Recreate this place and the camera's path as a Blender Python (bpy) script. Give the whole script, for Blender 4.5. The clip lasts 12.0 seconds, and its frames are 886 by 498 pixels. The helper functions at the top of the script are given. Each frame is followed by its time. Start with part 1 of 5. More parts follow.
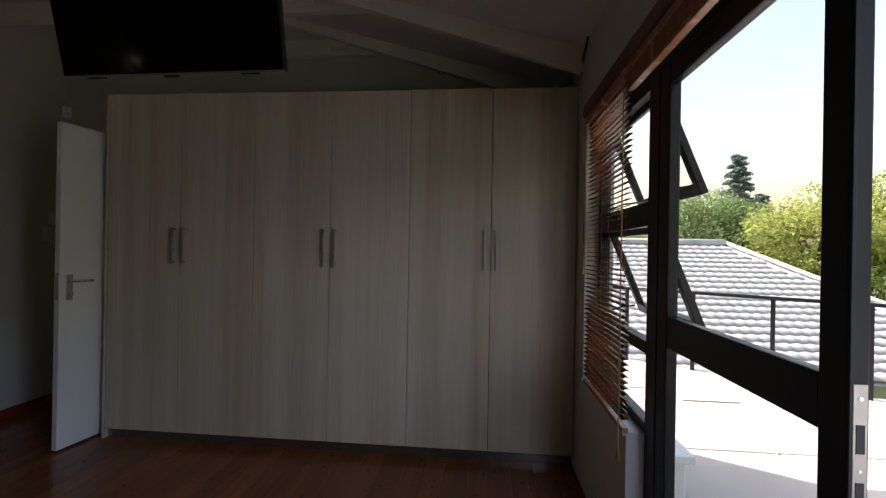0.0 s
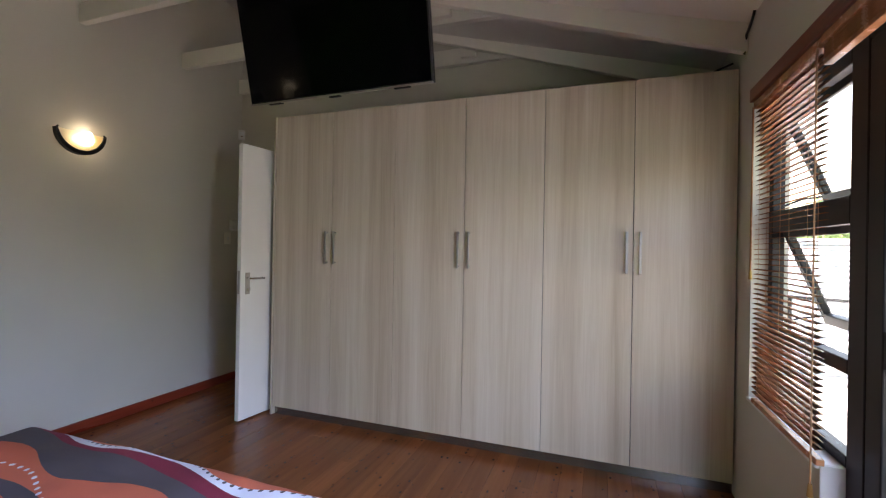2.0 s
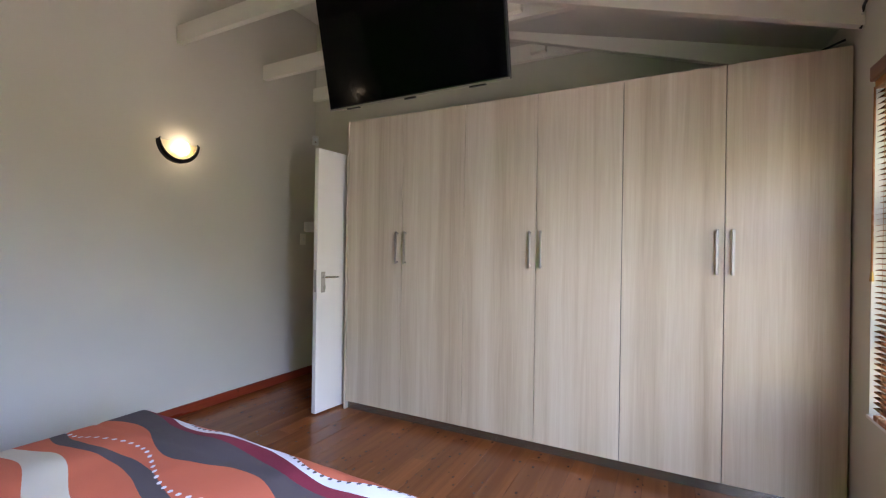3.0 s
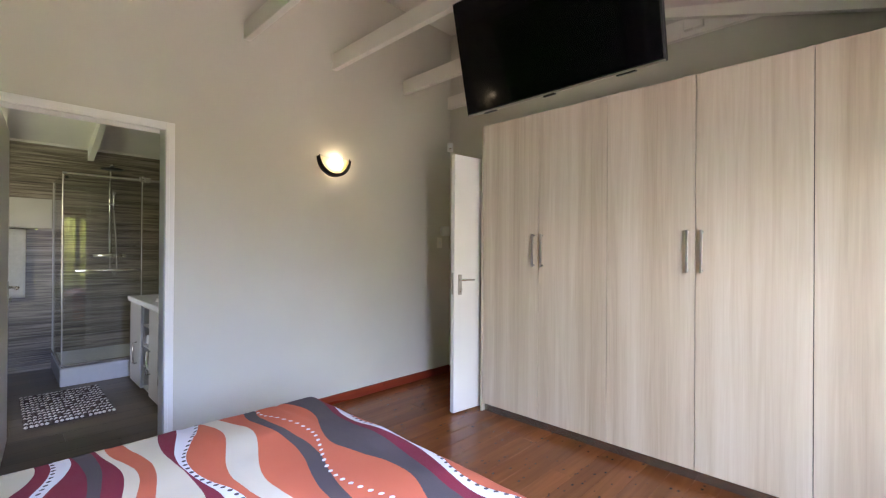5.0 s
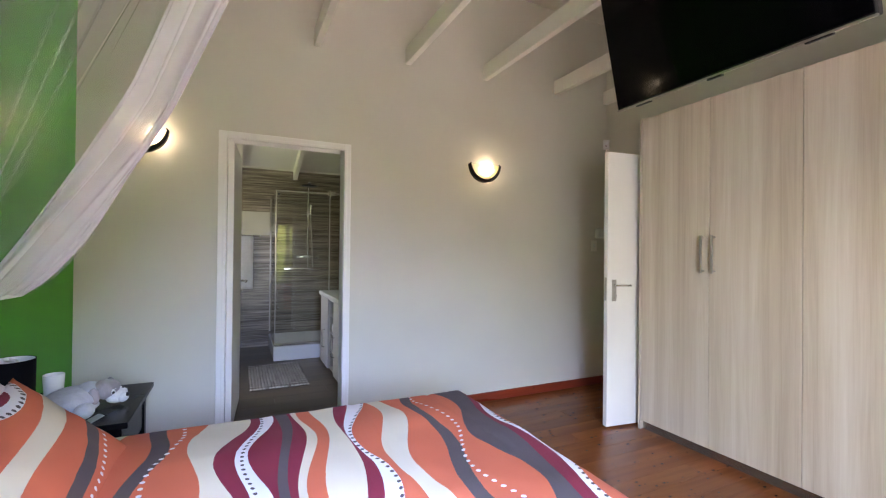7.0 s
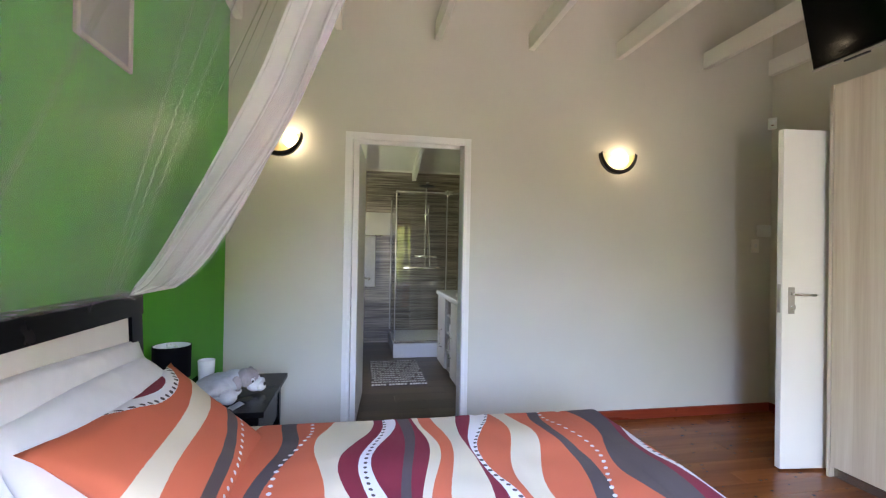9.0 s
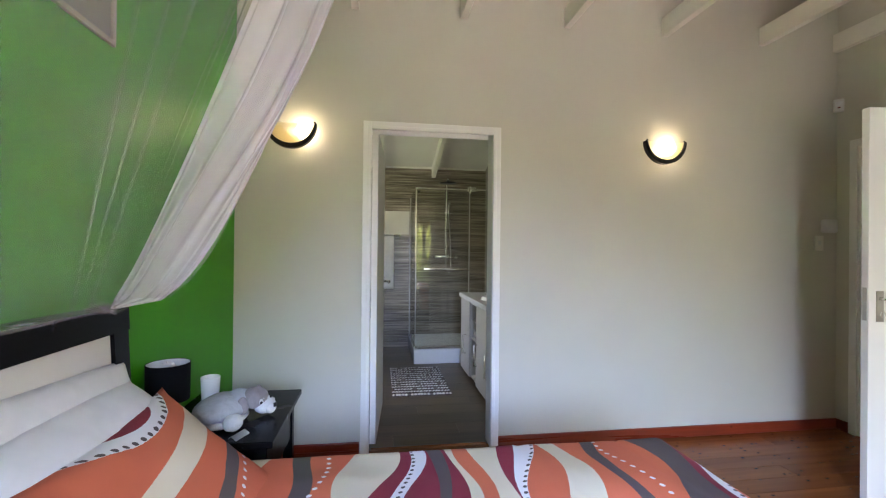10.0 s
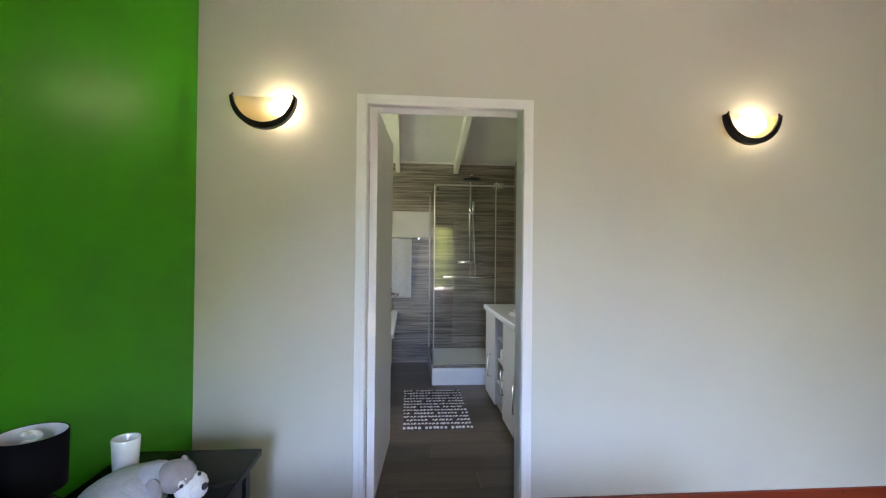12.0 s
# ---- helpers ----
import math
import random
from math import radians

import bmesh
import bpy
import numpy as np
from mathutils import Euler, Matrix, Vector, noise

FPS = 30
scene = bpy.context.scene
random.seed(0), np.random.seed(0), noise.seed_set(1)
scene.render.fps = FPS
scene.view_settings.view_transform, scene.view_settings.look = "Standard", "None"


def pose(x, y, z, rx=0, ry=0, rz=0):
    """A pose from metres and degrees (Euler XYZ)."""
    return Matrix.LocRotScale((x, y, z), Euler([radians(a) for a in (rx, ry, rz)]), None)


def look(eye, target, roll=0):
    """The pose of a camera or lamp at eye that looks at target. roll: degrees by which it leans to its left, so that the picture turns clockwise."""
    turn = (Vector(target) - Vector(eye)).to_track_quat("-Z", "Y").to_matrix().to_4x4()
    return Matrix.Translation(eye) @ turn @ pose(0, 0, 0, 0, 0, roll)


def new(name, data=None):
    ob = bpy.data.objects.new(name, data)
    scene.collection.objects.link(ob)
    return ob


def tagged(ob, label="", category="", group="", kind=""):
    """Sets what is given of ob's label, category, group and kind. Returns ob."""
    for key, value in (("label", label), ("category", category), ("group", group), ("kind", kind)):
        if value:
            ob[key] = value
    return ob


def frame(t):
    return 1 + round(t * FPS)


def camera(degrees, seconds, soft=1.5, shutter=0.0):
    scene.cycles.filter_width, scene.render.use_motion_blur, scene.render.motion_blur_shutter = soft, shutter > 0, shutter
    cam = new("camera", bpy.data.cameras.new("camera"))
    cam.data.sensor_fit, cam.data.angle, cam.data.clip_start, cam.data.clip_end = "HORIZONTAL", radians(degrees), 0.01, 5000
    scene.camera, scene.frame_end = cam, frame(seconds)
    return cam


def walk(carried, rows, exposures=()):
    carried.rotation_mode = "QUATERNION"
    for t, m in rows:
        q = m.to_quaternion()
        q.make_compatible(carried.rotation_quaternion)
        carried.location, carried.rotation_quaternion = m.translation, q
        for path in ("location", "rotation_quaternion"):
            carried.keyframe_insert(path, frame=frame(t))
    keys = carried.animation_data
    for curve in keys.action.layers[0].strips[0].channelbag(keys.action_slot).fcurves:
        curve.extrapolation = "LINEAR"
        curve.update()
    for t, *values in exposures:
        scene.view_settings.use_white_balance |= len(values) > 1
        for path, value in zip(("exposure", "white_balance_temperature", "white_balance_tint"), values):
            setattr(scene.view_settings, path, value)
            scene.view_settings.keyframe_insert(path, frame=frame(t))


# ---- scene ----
cam = camera(91.0, 12.0, 1.2)
PATH = [
    (0, (3.47, 0.902, 1.296), (3.285, 2.894, 1.298), 1.0),
    (0.5, (3.434, 0.898, 1.307), (3.14, 2.876, 1.301), 0.9),
    (1, (3.401, 0.891, 1.311), (2.983, 2.847, 1.306), 0.9),
    (1.5, (3.37, 0.878, 1.3), (2.817, 2.8, 1.299), 1.0),
    (2, (3.331, 0.862, 1.292), (2.656, 2.744, 1.295), 1.0),
    (2.5, (3.284, 0.85, 1.288), (2.486, 2.684, 1.29), 0.8),
    (3, (3.253, 0.848, 1.282), (2.332, 2.623, 1.285), 0.9),
    (5, (3.191, 0.849, 1.29), (1.795, 2.281, 1.295), 0.4),
    (5.5, (3.215, 0.877, 1.287), (1.689, 2.17, 1.299), 0.4),
    (6, (3.238, 0.884, 1.289), (1.605, 2.038, 1.302), 0.5),
    (6.5, (3.259, 0.88, 1.291), (1.532, 1.888, 1.302), 0.5),
    (7, (3.269, 0.887, 1.29), (1.458, 1.736, 1.303), 0.6),
    (7.5, (3.27, 0.899, 1.284), (1.387, 1.573, 1.302), 0.6),
    (9.5, (2.928, 0.869, 1.272), (0.955, 1.197, 1.281), 0.9),
    (10, (2.769, 0.858, 1.28), (0.79, 1.151, 1.288), 0.6),
    (10.5, (2.588, 0.903, 1.283), (0.598, 1.109, 1.292), 0.6),
    (11, (2.427, 0.949, 1.285), (0.434, 1.115, 1.3), 0.7),
    (11.5, (2.287, 0.989, 1.301), (0.293, 1.146, 1.313), 0.6),
    (12, (2.17, 1.015, 1.31), (0.177, 1.175, 1.327), 0.6),
]
EXPOSURES = [(0.0, 1.06, 6600, 22), (0.5, 1.06, 6600, 22), (1.0, 1.70, 6600, 24), (1.5, 2.52, 6650, 25), (2.0, 3.02, 6650, 26), (2.5, 3.38, 6700, 26), (3.0, 3.58, 6700, 26), (5.0, 4.02, 6850, 26), (7.5, 4.06, 6850, 25), (10.0, 4.15, 6800, 21), (12.0, 4.22, 6720, 20)]
walk(cam, [(t, look(eye, target, roll)) for t, eye, target, roll in PATH], EXPOSURES)

# ---- light ----
world = bpy.data.worlds.new("sky_world")
scene.world = world
world.use_nodes = True
wn = world.node_tree
sky = wn.nodes.new("ShaderNodeTexSky")
sky.sky_type = "NISHITA"
sky.sun_disc = False
sky.sun_elevation = radians(58)
sky.sun_rotation = radians(-60)
sky.air_density, sky.dust_density, sky.ozone_density = 2.0, 3.0, 0.2
wn.links.new(sky.outputs[0], wn.nodes["Background"].inputs[0])
wn.nodes["Background"].inputs[1].default_value = 0.15

sun = new("sun", bpy.data.lights.new("sun", "SUN"))
sun.data.energy, sun.data.angle, sun.data.color = 5.0, radians(0.6), (1.0, 0.95, 0.88)
sun.matrix_world = look((0, 0, 0), (math.cos(radians(58)) * 0.88, -math.cos(radians(58)) * 0.48, -math.sin(radians(58))))


def sky_lamp(name, eye, target, w, h, power, color=(0.86, 0.93, 1.0), spread=180):
    lamp = new(name, bpy.data.lights.new(name, "AREA"))
    lamp.data.shape, lamp.data.size, lamp.data.size_y = "RECTANGLE", w, h
    lamp.data.energy, lamp.data.color, lamp.data.spread = power, color, radians(spread)
    lamp.matrix_world = look(eye, target)
    return lamp


# lamps standing in for steep sky light at the terrace door's open half
sky_lamp("daylight_door", (4.20, 1.00, 1.36), (2.92, 1.20, 0.50), 0.24, 1.15, 3.4, (0.36, 0.54, 1.0), 74)
sky_lamp("daylight_door", (4.20, 1.26, 1.36), (3.36, 2.26, 0.66), 0.24, 1.15, 1.25, (0.48, 0.66, 1.0), 92)
# bathroom lamp in an unseen window opening, both added to light the room
sky_lamp("added_bath_daylight", (-1.7, -0.42, 1.65), (-1.7, 2, 1.2), 1.1, 0.9, 0.42, (1.0, 0.94, 0.84))


# ---- materials ----
class Nodes:
    """A small wrapper that makes node trees readable."""

    def __init__(self, name, rough=0.5, metal=0.0):
        self.mat = bpy.data.materials.new(name)
        self.mat.use_nodes = True
        self.t = self.mat.node_tree
        self.b = self.t.nodes["Principled BSDF"]
        self.b.inputs["Roughness"].default_value = rough
        self.b.inputs["Metallic"].default_value = metal

    def n(self, kind, **kw):
        node = self.t.nodes.new("ShaderNode" + kind)
        for k, v in kw.items():
            if k == "op":
                node.operation = v
            elif k == "mode":
                node.data_type = v
            elif k == "blend":
                node.blend_type = v
        return node

    def put(self, sock, value):
        if isinstance(value, (int, float)):
            sock.default_value = value
        elif isinstance(value, tuple):
            sock.default_value = (*value, 1.0) if len(value) == 3 and sock.type == "RGBA" else value
        else:
            self.t.links.new(value, sock)

    def m(self, op, a, b=0.0):
        node = self.n("Math", op=op)
        self.put(node.inputs[0], a)
        self.put(node.inputs[1], b)
        return node.outputs[0]

    def mix(self, f, a, b, blend="MIX"):
        node = self.n("Mix", mode="RGBA", blend=blend)
        self.put(node.inputs[0], f)
        self.put(node.inputs[6], a)
        self.put(node.inputs[7], b)
        return node.outputs[2]

    def coords(self, kind="Object", scale=(1, 1, 1), shift=None):
        tc = self.n("TexCoord")
        mp = self.n("Mapping")
        self.t.links.new(tc.outputs[kind], mp.inputs[0])
        mp.inputs[3].default_value = scale
        if shift is not None:
            self.t.links.new(shift, mp.inputs[1])
        return mp.outputs[0]

    def noise(self, vec, scale, detail=4.0, rough=0.55, dist=0.0):
        node = self.n("TexNoise")
        self.t.links.new(vec, node.inputs["Vector"])
        node.inputs["Scale"].default_value = scale
        node.inputs["Detail"].default_value = detail
        node.inputs["Roughness"].default_value = rough
        node.inputs["Distortion"].default_value = dist
        return node.outputs[0]

    def ramp(self, f, *stops):
        node = self.n("ValToRGB")
        self.put(node.inputs[0], f)
        el = node.color_ramp.elements
        while len(el) < len(stops):
            el.new(0.5)
        for e, (p, c) in zip(el, stops):
            e.position = p
            e.color = (*c, 1.0) if isinstance(c, tuple) else (c, c, c, 1.0)
        return node.outputs[0]

    def bump(self, height, strength=0.2, distance=0.01):
        node = self.n("Bump")
        self.put(node.inputs["Height"], height)
        node.inputs["Strength"].default_value = strength
        node.inputs["Distance"].default_value = distance
        self.t.links.new(node.outputs[0], self.b.inputs["Normal"])

    def color(self, c):
        self.put(self.b.inputs["Base Color"], c)
        return self.mat

    def rough(self, r):
        self.put(self.b.inputs["Roughness"], r)

    def random(self):
        return self.n("ObjectInfo").outputs["Random"]


def paint(name, c, rough=0.6, var=0.06, grain=180, bump=0.08):
    """Rolled wall or wood paint: cloudy unevenness and a fine roller grain."""
    k = Nodes(name, rough)
    v = k.coords()
    big = k.noise(v, 1.3, 3)
    fine = k.noise(v, grain, 2)
    lo = tuple(x * (1 - var) for x in c)
    hi = tuple(min(1, x * (1 + var)) for x in c)
    k.color(k.ramp(big, (0.3, lo), (0.7, hi)))
    k.rough(k.m("ADD", k.m("MULTIPLY", big, 0.15), rough - 0.07))
    k.bump(fine, bump, 0.002)
    return k.mat


def plain(name, c, rough=0.5, metal=0.0, var=0.08, scale=30):
    k = Nodes(name, rough, metal)
    v = k.coords()
    f = k.noise(v, scale, 4)
    k.color(k.ramp(f, (0.3, tuple(x * (1 - var) for x in c)), (0.7, tuple(min(1, x * (1 + var)) for x in c))))
    k.rough(k.m("ADD", k.m("MULTIPLY", f, 0.12), max(0.02, rough - 0.06)))
    return k.mat


def wood_mat(name, dark, light, rough, along="z", size=1.0, knots="", bump=0.1, per_piece=0.25):
    """Streaky grain along one axis, different on every piece."""
    k = Nodes(name, rough)
    s = {"x": (0.7, 14, 14), "y": (14, 0.7, 14), "z": (14, 14, 0.7)}[along]
    rnd = k.random()
    comb = k.n("CombineXYZ")
    for i in range(3):
        k.put(comb.inputs[i], k.m("MULTIPLY", rnd, 37.0 + 11 * i))
    v = k.coords("Object", tuple(a * size for a in s), comb.outputs[0])
    g = k.noise(v, 1.0, 6, 0.6, 0.8)
    f2 = k.noise(v, 6.0, 3, 0.5)
    f = k.m("ADD", k.m("MULTIPLY", g, 0.75), k.m("MULTIPLY", f2, 0.25))
    col = k.ramp(f, (0.30, dark), (0.68, light))
    shade = k.m("ADD", k.m("MULTIPLY", rnd, per_piece), 1 - per_piece / 2)
    hsv = k.n("HueSaturation")
    k.put(hsv.inputs["Color"], col)
    k.put(hsv.inputs["Value"], shade)
    out = hsv.outputs[0]
    if knots:
        vo = k.n("TexVoronoi")
        vo.voronoi_dimensions = knots
        sk = {"x": (1, 1.7, 1), "y": (1.7, 1, 1), "z": (1.7, 1, 1)}[along]
        k.t.links.new(k.coords("Object", tuple(a * 3.1 for a in sk), comb.outputs[0]), vo.inputs["Vector"])
        pick = k.n("SeparateColor")
        k.t.links.new(vo.outputs["Color"], pick.inputs[0])
        there = k.m("GREATER_THAN", pick.outputs[0], 0.80)
        wide = k.m("ADD", k.m("MULTIPLY", pick.outputs[1], 0.20), 0.10)
        near = k.m("DIVIDE", k.m("ADD", vo.outputs["Distance"], k.m("MULTIPLY", k.m("SUBTRACT", f2, 0.5), 0.05)), wide)
        halo = k.m("MULTIPLY", k.ramp(near, (0.55, 1.0), (1.0, 0.0)), there)
        core = k.m("MULTIPLY", k.ramp(near, (0.30, 1.0), (0.62, 0.0)), there)
        out = k.mix(k.m("MULTIPLY", halo, 0.65), out, tuple(c * 0.55 for c in dark))
        out = k.mix(k.m("MULTIPLY", core, 0.8), out, (0.030, 0.011, 0.005))
    k.color(out)
    k.rough(k.m("ADD", k.m("MULTIPLY", g, 0.16), rough - 0.08))
    k.bump(f, bump, 0.002)
    return k.mat


M_WALL = paint("wall_paint_warm_grey", (0.61, 0.583, 0.495), 0.55, 0.035)
M_GREEN = paint("wall_paint_green", (0.040, 0.335, 0.004), 0.4, 0.04)
M_GREEN.node_tree.nodes["Principled BSDF"].inputs["Specular IOR Level"].default_value = 0.15
M_CEIL = paint("ceiling_paint", (0.78, 0.745, 0.68), 0.65)
M_BEAM = paint("beam_paint_cream", (0.80, 0.765, 0.68), 0.5, 0.05, 60, 0.15)
M_TRIM = paint("gloss_white_paint", (0.83, 0.815, 0.775), 0.3, 0.03, 90, 0.05)
M_SKIRT = wood_mat("red_stained_skirting", (0.13, 0.018, 0.008), (0.27, 0.04, 0.016), 0.28, "y", 1.0, "3D")
M_FLOOR = wood_mat("varnished_pine_floor", (0.150, 0.042, 0.012), (0.290, 0.092, 0.027), 0.24, "y", 0.45, "2D", 0.06, 0.28)
M_BATHFLOOR = wood_mat("grey_brown_plank_vinyl", (0.060, 0.043, 0.028), (0.15, 0.112, 0.074), 0.38, "y", 0.7, "", 0.1, 0.4)
k = Nodes("ash_grain_melamine", 0.36)
rnd = k.random()
comb = k.n("CombineXYZ")
for i in range(3):
    k.put(comb.inputs[i], k.m("MULTIPLY", rnd, 31.0 + 17 * i))
broad = k.noise(k.coords("Object", (7.0, 7.0, 0.16), comb.outputs[0]), 1.0, 2, 0.5, 0.3)
grain = k.noise(k.coords("Object", (26, 26, 0.8), comb.outputs[0]), 1.0, 5, 0.6, 1.2)
fine = k.noise(k.coords("Object", (150, 150, 4), comb.outputs[0]), 1.0, 3)
f = k.m("ADD", k.m("MULTIPLY", broad, 0.5), k.m("ADD", k.m("MULTIPLY", grain, 0.36), k.m("MULTIPLY", fine, 0.14)))
M_MELAMINE = k.color(k.ramp(f, (0.34, (0.475, 0.383, 0.280)), (0.50, (0.600, 0.512, 0.398)), (0.66, (0.705, 0.632, 0.525))))
k.rough(k.m("ADD", k.m("MULTIPLY", grain, 0.14), 0.29))
k.bump(f, 0.05, 0.002)
M_KICK = plain("brushed_kickboard", (0.30, 0.27, 0.23), 0.24, 0.85)
M_STEEL = plain("brushed_steel", (0.46, 0.43, 0.385), 0.42, 0.95)
M_CHROME = plain("chrome", (0.86, 0.86, 0.86), 0.16, 1.0, 0.02)
M_BLACK = plain("black_satin_wood", (0.0045, 0.004, 0.004), 0.26, 0.0, 0.3, 12)
M_BLACK.node_tree.nodes["Principled BSDF"].inputs["IOR"].default_value = 1.25
M_BLACK.node_tree.nodes["Principled BSDF"].inputs["Specular IOR Level"].default_value = 0.4
M_IRON = plain("dark_frame_and_gap_shade", (0.009, 0.009, 0.011), 0.42, 0.0, 0.25, 9)
M_IRON.node_tree.nodes["Principled BSDF"].inputs["Specular IOR Level"].default_value = 0.3
M_SCREEN = plain("tv_screen_glass", (0.002, 0.002, 0.0025), 0.035, 0.0, 0.1)
M_SCREEN.node_tree.nodes["Principled BSDF"].inputs["Specular IOR Level"].default_value = 0.12
M_TVCASE = plain("tv_plastic_and_head_shade", (0.014, 0.014, 0.015), 0.4)
M_SLAT = plain("copper_brown_slat", (0.46, 0.20, 0.09), 0.26, 0.0, 0.25, 20)
M_VALANCE = wood_mat("stained_valance", (0.12, 0.030, 0.014), (0.24, 0.068, 0.030), 0.32, "y", 1.0)
M_CORD = plain("cord", (0.45, 0.24, 0.12), 0.8)
M_CABLE = plain("black_cable", (0.015, 0.014, 0.013), 0.5)
M_WHITEPL = plain("white_plastic", (0.72, 0.71, 0.68), 0.35, 0.0, 0.03)
M_CERAMIC = plain("white_ceramic", (0.80, 0.80, 0.78), 0.12, 0.0, 0.02)
M_BULB_TUBE = plain("lamp_tube_white", (0.85, 0.84, 0.80), 0.3)
M_SHADEIN = plain("shade_lining", (0.75, 0.76, 0.76), 0.7)
M_TOOTH = plain("brass", (0.5, 0.33, 0.12), 0.3, 0.9)


def pane_mat(name, tint, base, edge):
    """Thin clear pane: see-through with a mirror film whose share rises at grazing angles."""
    k = Nodes(name)
    out = k.t.nodes["Material Output"]
    tr = k.n("BsdfTransparent")
    tr.inputs[0].default_value = (*tint, 1)
    gl = k.n("BsdfGlossy")
    gl.inputs["Roughness"].default_value = 0.01
    lw = k.n("LayerWeight")
    lw.inputs[0].default_value = 0.5
    share = k.m("ADD", k.m("MULTIPLY", k.m("POWER", lw.outputs["Facing"], 4.0), edge), base)
    mx = k.n("MixShader")
    k.t.links.new(share, mx.inputs[0])
    k.t.links.new(tr.outputs[0], mx.inputs[1])
    k.t.links.new(gl.outputs[0], mx.inputs[2])
    k.t.links.new(mx.outputs[0], out.inputs[0])
    return k.mat


M_PANE = pane_mat("window_pane", (0.98, 0.99, 0.985), 0.02, 0.35)
M_SHOWERGLASS = pane_mat("shower_glass", (0.95, 0.965, 0.945), 0.048, 0.4)


def cloth(name, c, weave=900, var=0.06, rough=0.9, wrinkle=9, strength=0.25):
    k = Nodes(name, rough)
    v = k.coords()
    f = k.noise(v, wrinkle, 4, 0.5, 0.6)
    w = k.noise(v, weave, 2)
    k.color(k.ramp(f, (0.3, tuple(x * (1 - var) for x in c)), (0.7, tuple(min(1, x * (1 + var)) for x in c))))
    k.b.inputs["Sheen Weight"].default_value = 0.1 if max(c) > 0.1 else 0.0
    k.bump(k.m("ADD", k.m("MULTIPLY", f, 0.8), k.m("MULTIPLY", w, 0.2)), strength, 0.012)
    return k.mat


M_LINEN = cloth("white_bed_linen", (0.74, 0.74, 0.76))
M_HEADPANEL = cloth("cream_upholstery", (0.67, 0.65, 0.605), 500, 0.08, 0.7, 3)
M_TOWEL = cloth("white_towel", (0.74, 0.74, 0.73), 350, 0.05, 0.95, 30, 0.4)
M_PLUSH = cloth("grey_plush", (0.47, 0.48, 0.52), 260, 0.1, 1.0, 40, 0.5)
M_PLUSHDARK = cloth("brown_grey_plush", (0.31, 0.275, 0.275), 260, 0.1, 1.0, 40, 0.5)
M_PLUSHWHITE = cloth("white_plush", (0.66, 0.66, 0.66), 260, 0.06, 1.0, 40, 0.5)
M_SHADE = cloth("black_lampshade_fabric", (0.004, 0.004, 0.005), 700, 0.2, 0.75, 10, 0.05)
M_SHADE.node_tree.nodes["Principled BSDF"].inputs["Specular IOR Level"].default_value = 0.1
M_BOBBLE = cloth("white_wool_bobble", (0.78, 0.74, 0.68), 300, 0.12, 1.0, 60, 0.5)
M_BOBBLEDARK = cloth("brown_wool_bobble", (0.09, 0.065, 0.055), 300, 0.2, 1.0, 60, 0.5)

ORANGE, CREAM, MAROON = (0.64, 0.145, 0.068), (0.70, 0.61, 0.45), (0.24, 0.020, 0.040)
CHARCOAL, OFFWHITE = (0.100, 0.076, 0.074), (0.80, 0.78, 0.80)


def wave_cloth(name, stripes, dots, first, turn=0.0, mid=0.0, caps=(), cap_dots=()):
    """Printed cotton: wavy bands that lie across the cloth, rows of dots that follow them, and scalloped caps."""
    k = Nodes(name, 0.85)
    v = k.coords("Object")
    rot = k.n("VectorRotate")
    k.t.links.new(v, rot.inputs[0])
    rot.inputs["Angle"].default_value = turn
    sep, own = k.n("SeparateXYZ"), k.n("SeparateXYZ")
    k.t.links.new(rot.outputs[0], sep.inputs[0])
    k.t.links.new(v, own.inputs[0])
    wob = k.m("MULTIPLY", k.m("SUBTRACT", k.noise(v, 260, 2), 0.5), 0.004)
    x, y = k.m("SUBTRACT", sep.outputs[0], mid), k.m("ADD", sep.outputs[1], wob)
    x0, y0 = own.outputs[0], k.m("ADD", own.outputs[1], wob)

    def line(xx, c, slant, a, kk, ph):
        w = k.m("ADD", k.m("MULTIPLY", k.m("SINE", k.m("ADD", k.m("MULTIPLY", xx, kk), ph)), a), c)
        return k.m("ADD", w, k.m("MULTIPLY", xx, slant)) if slant else w

    def dotted(col, xx, yy, c, slant, a, kk, ph, step, r, tone):
        dx = k.m("MULTIPLY", k.m("SUBTRACT", k.m("FRACT", k.m("DIVIDE", xx, step)), 0.5), step)
        dy = k.m("SUBTRACT", yy, line(xx, c, slant, a, kk, ph))
        d2 = k.m("ADD", k.m("MULTIPLY", dx, dx), k.m("MULTIPLY", dy, dy))
        return k.mix(k.m("LESS_THAN", d2, r * r), col, tone)

    col = first
    for c, slant, a, kk, ph, tone in stripes:
        col = k.mix(k.m("GREATER_THAN", y, line(x, c, slant, a, kk, ph)), col, tone)
    for row in dots:
        col = dotted(col, x, y, *row)
    for c, a, kk, ph, tone in caps:
        col = k.mix(k.m("GREATER_THAN", y0, line(x0, c, 0, a, kk, ph)), col, tone)
    for c, a, kk, ph, step, r, tone in cap_dots:
        col = dotted(col, x0, y0, c, 0, a, kk, ph, step, r, tone)
    soft = k.noise(v, 3.0, 4)
    col = k.mix(0.4, col, k.ramp(soft, (0.25, 0.43), (0.75, 0.57)), "OVERLAY")
    k.color(col)
    f = k.noise(v, 7, 5, 0.5, 1.0)
    w = k.noise(v, 900, 2)
    k.bump(k.m("ADD", k.m("MULTIPLY", f, 0.85), k.m("MULTIPLY", w, 0.15)), 0.35, 0.014)
    return k.mat


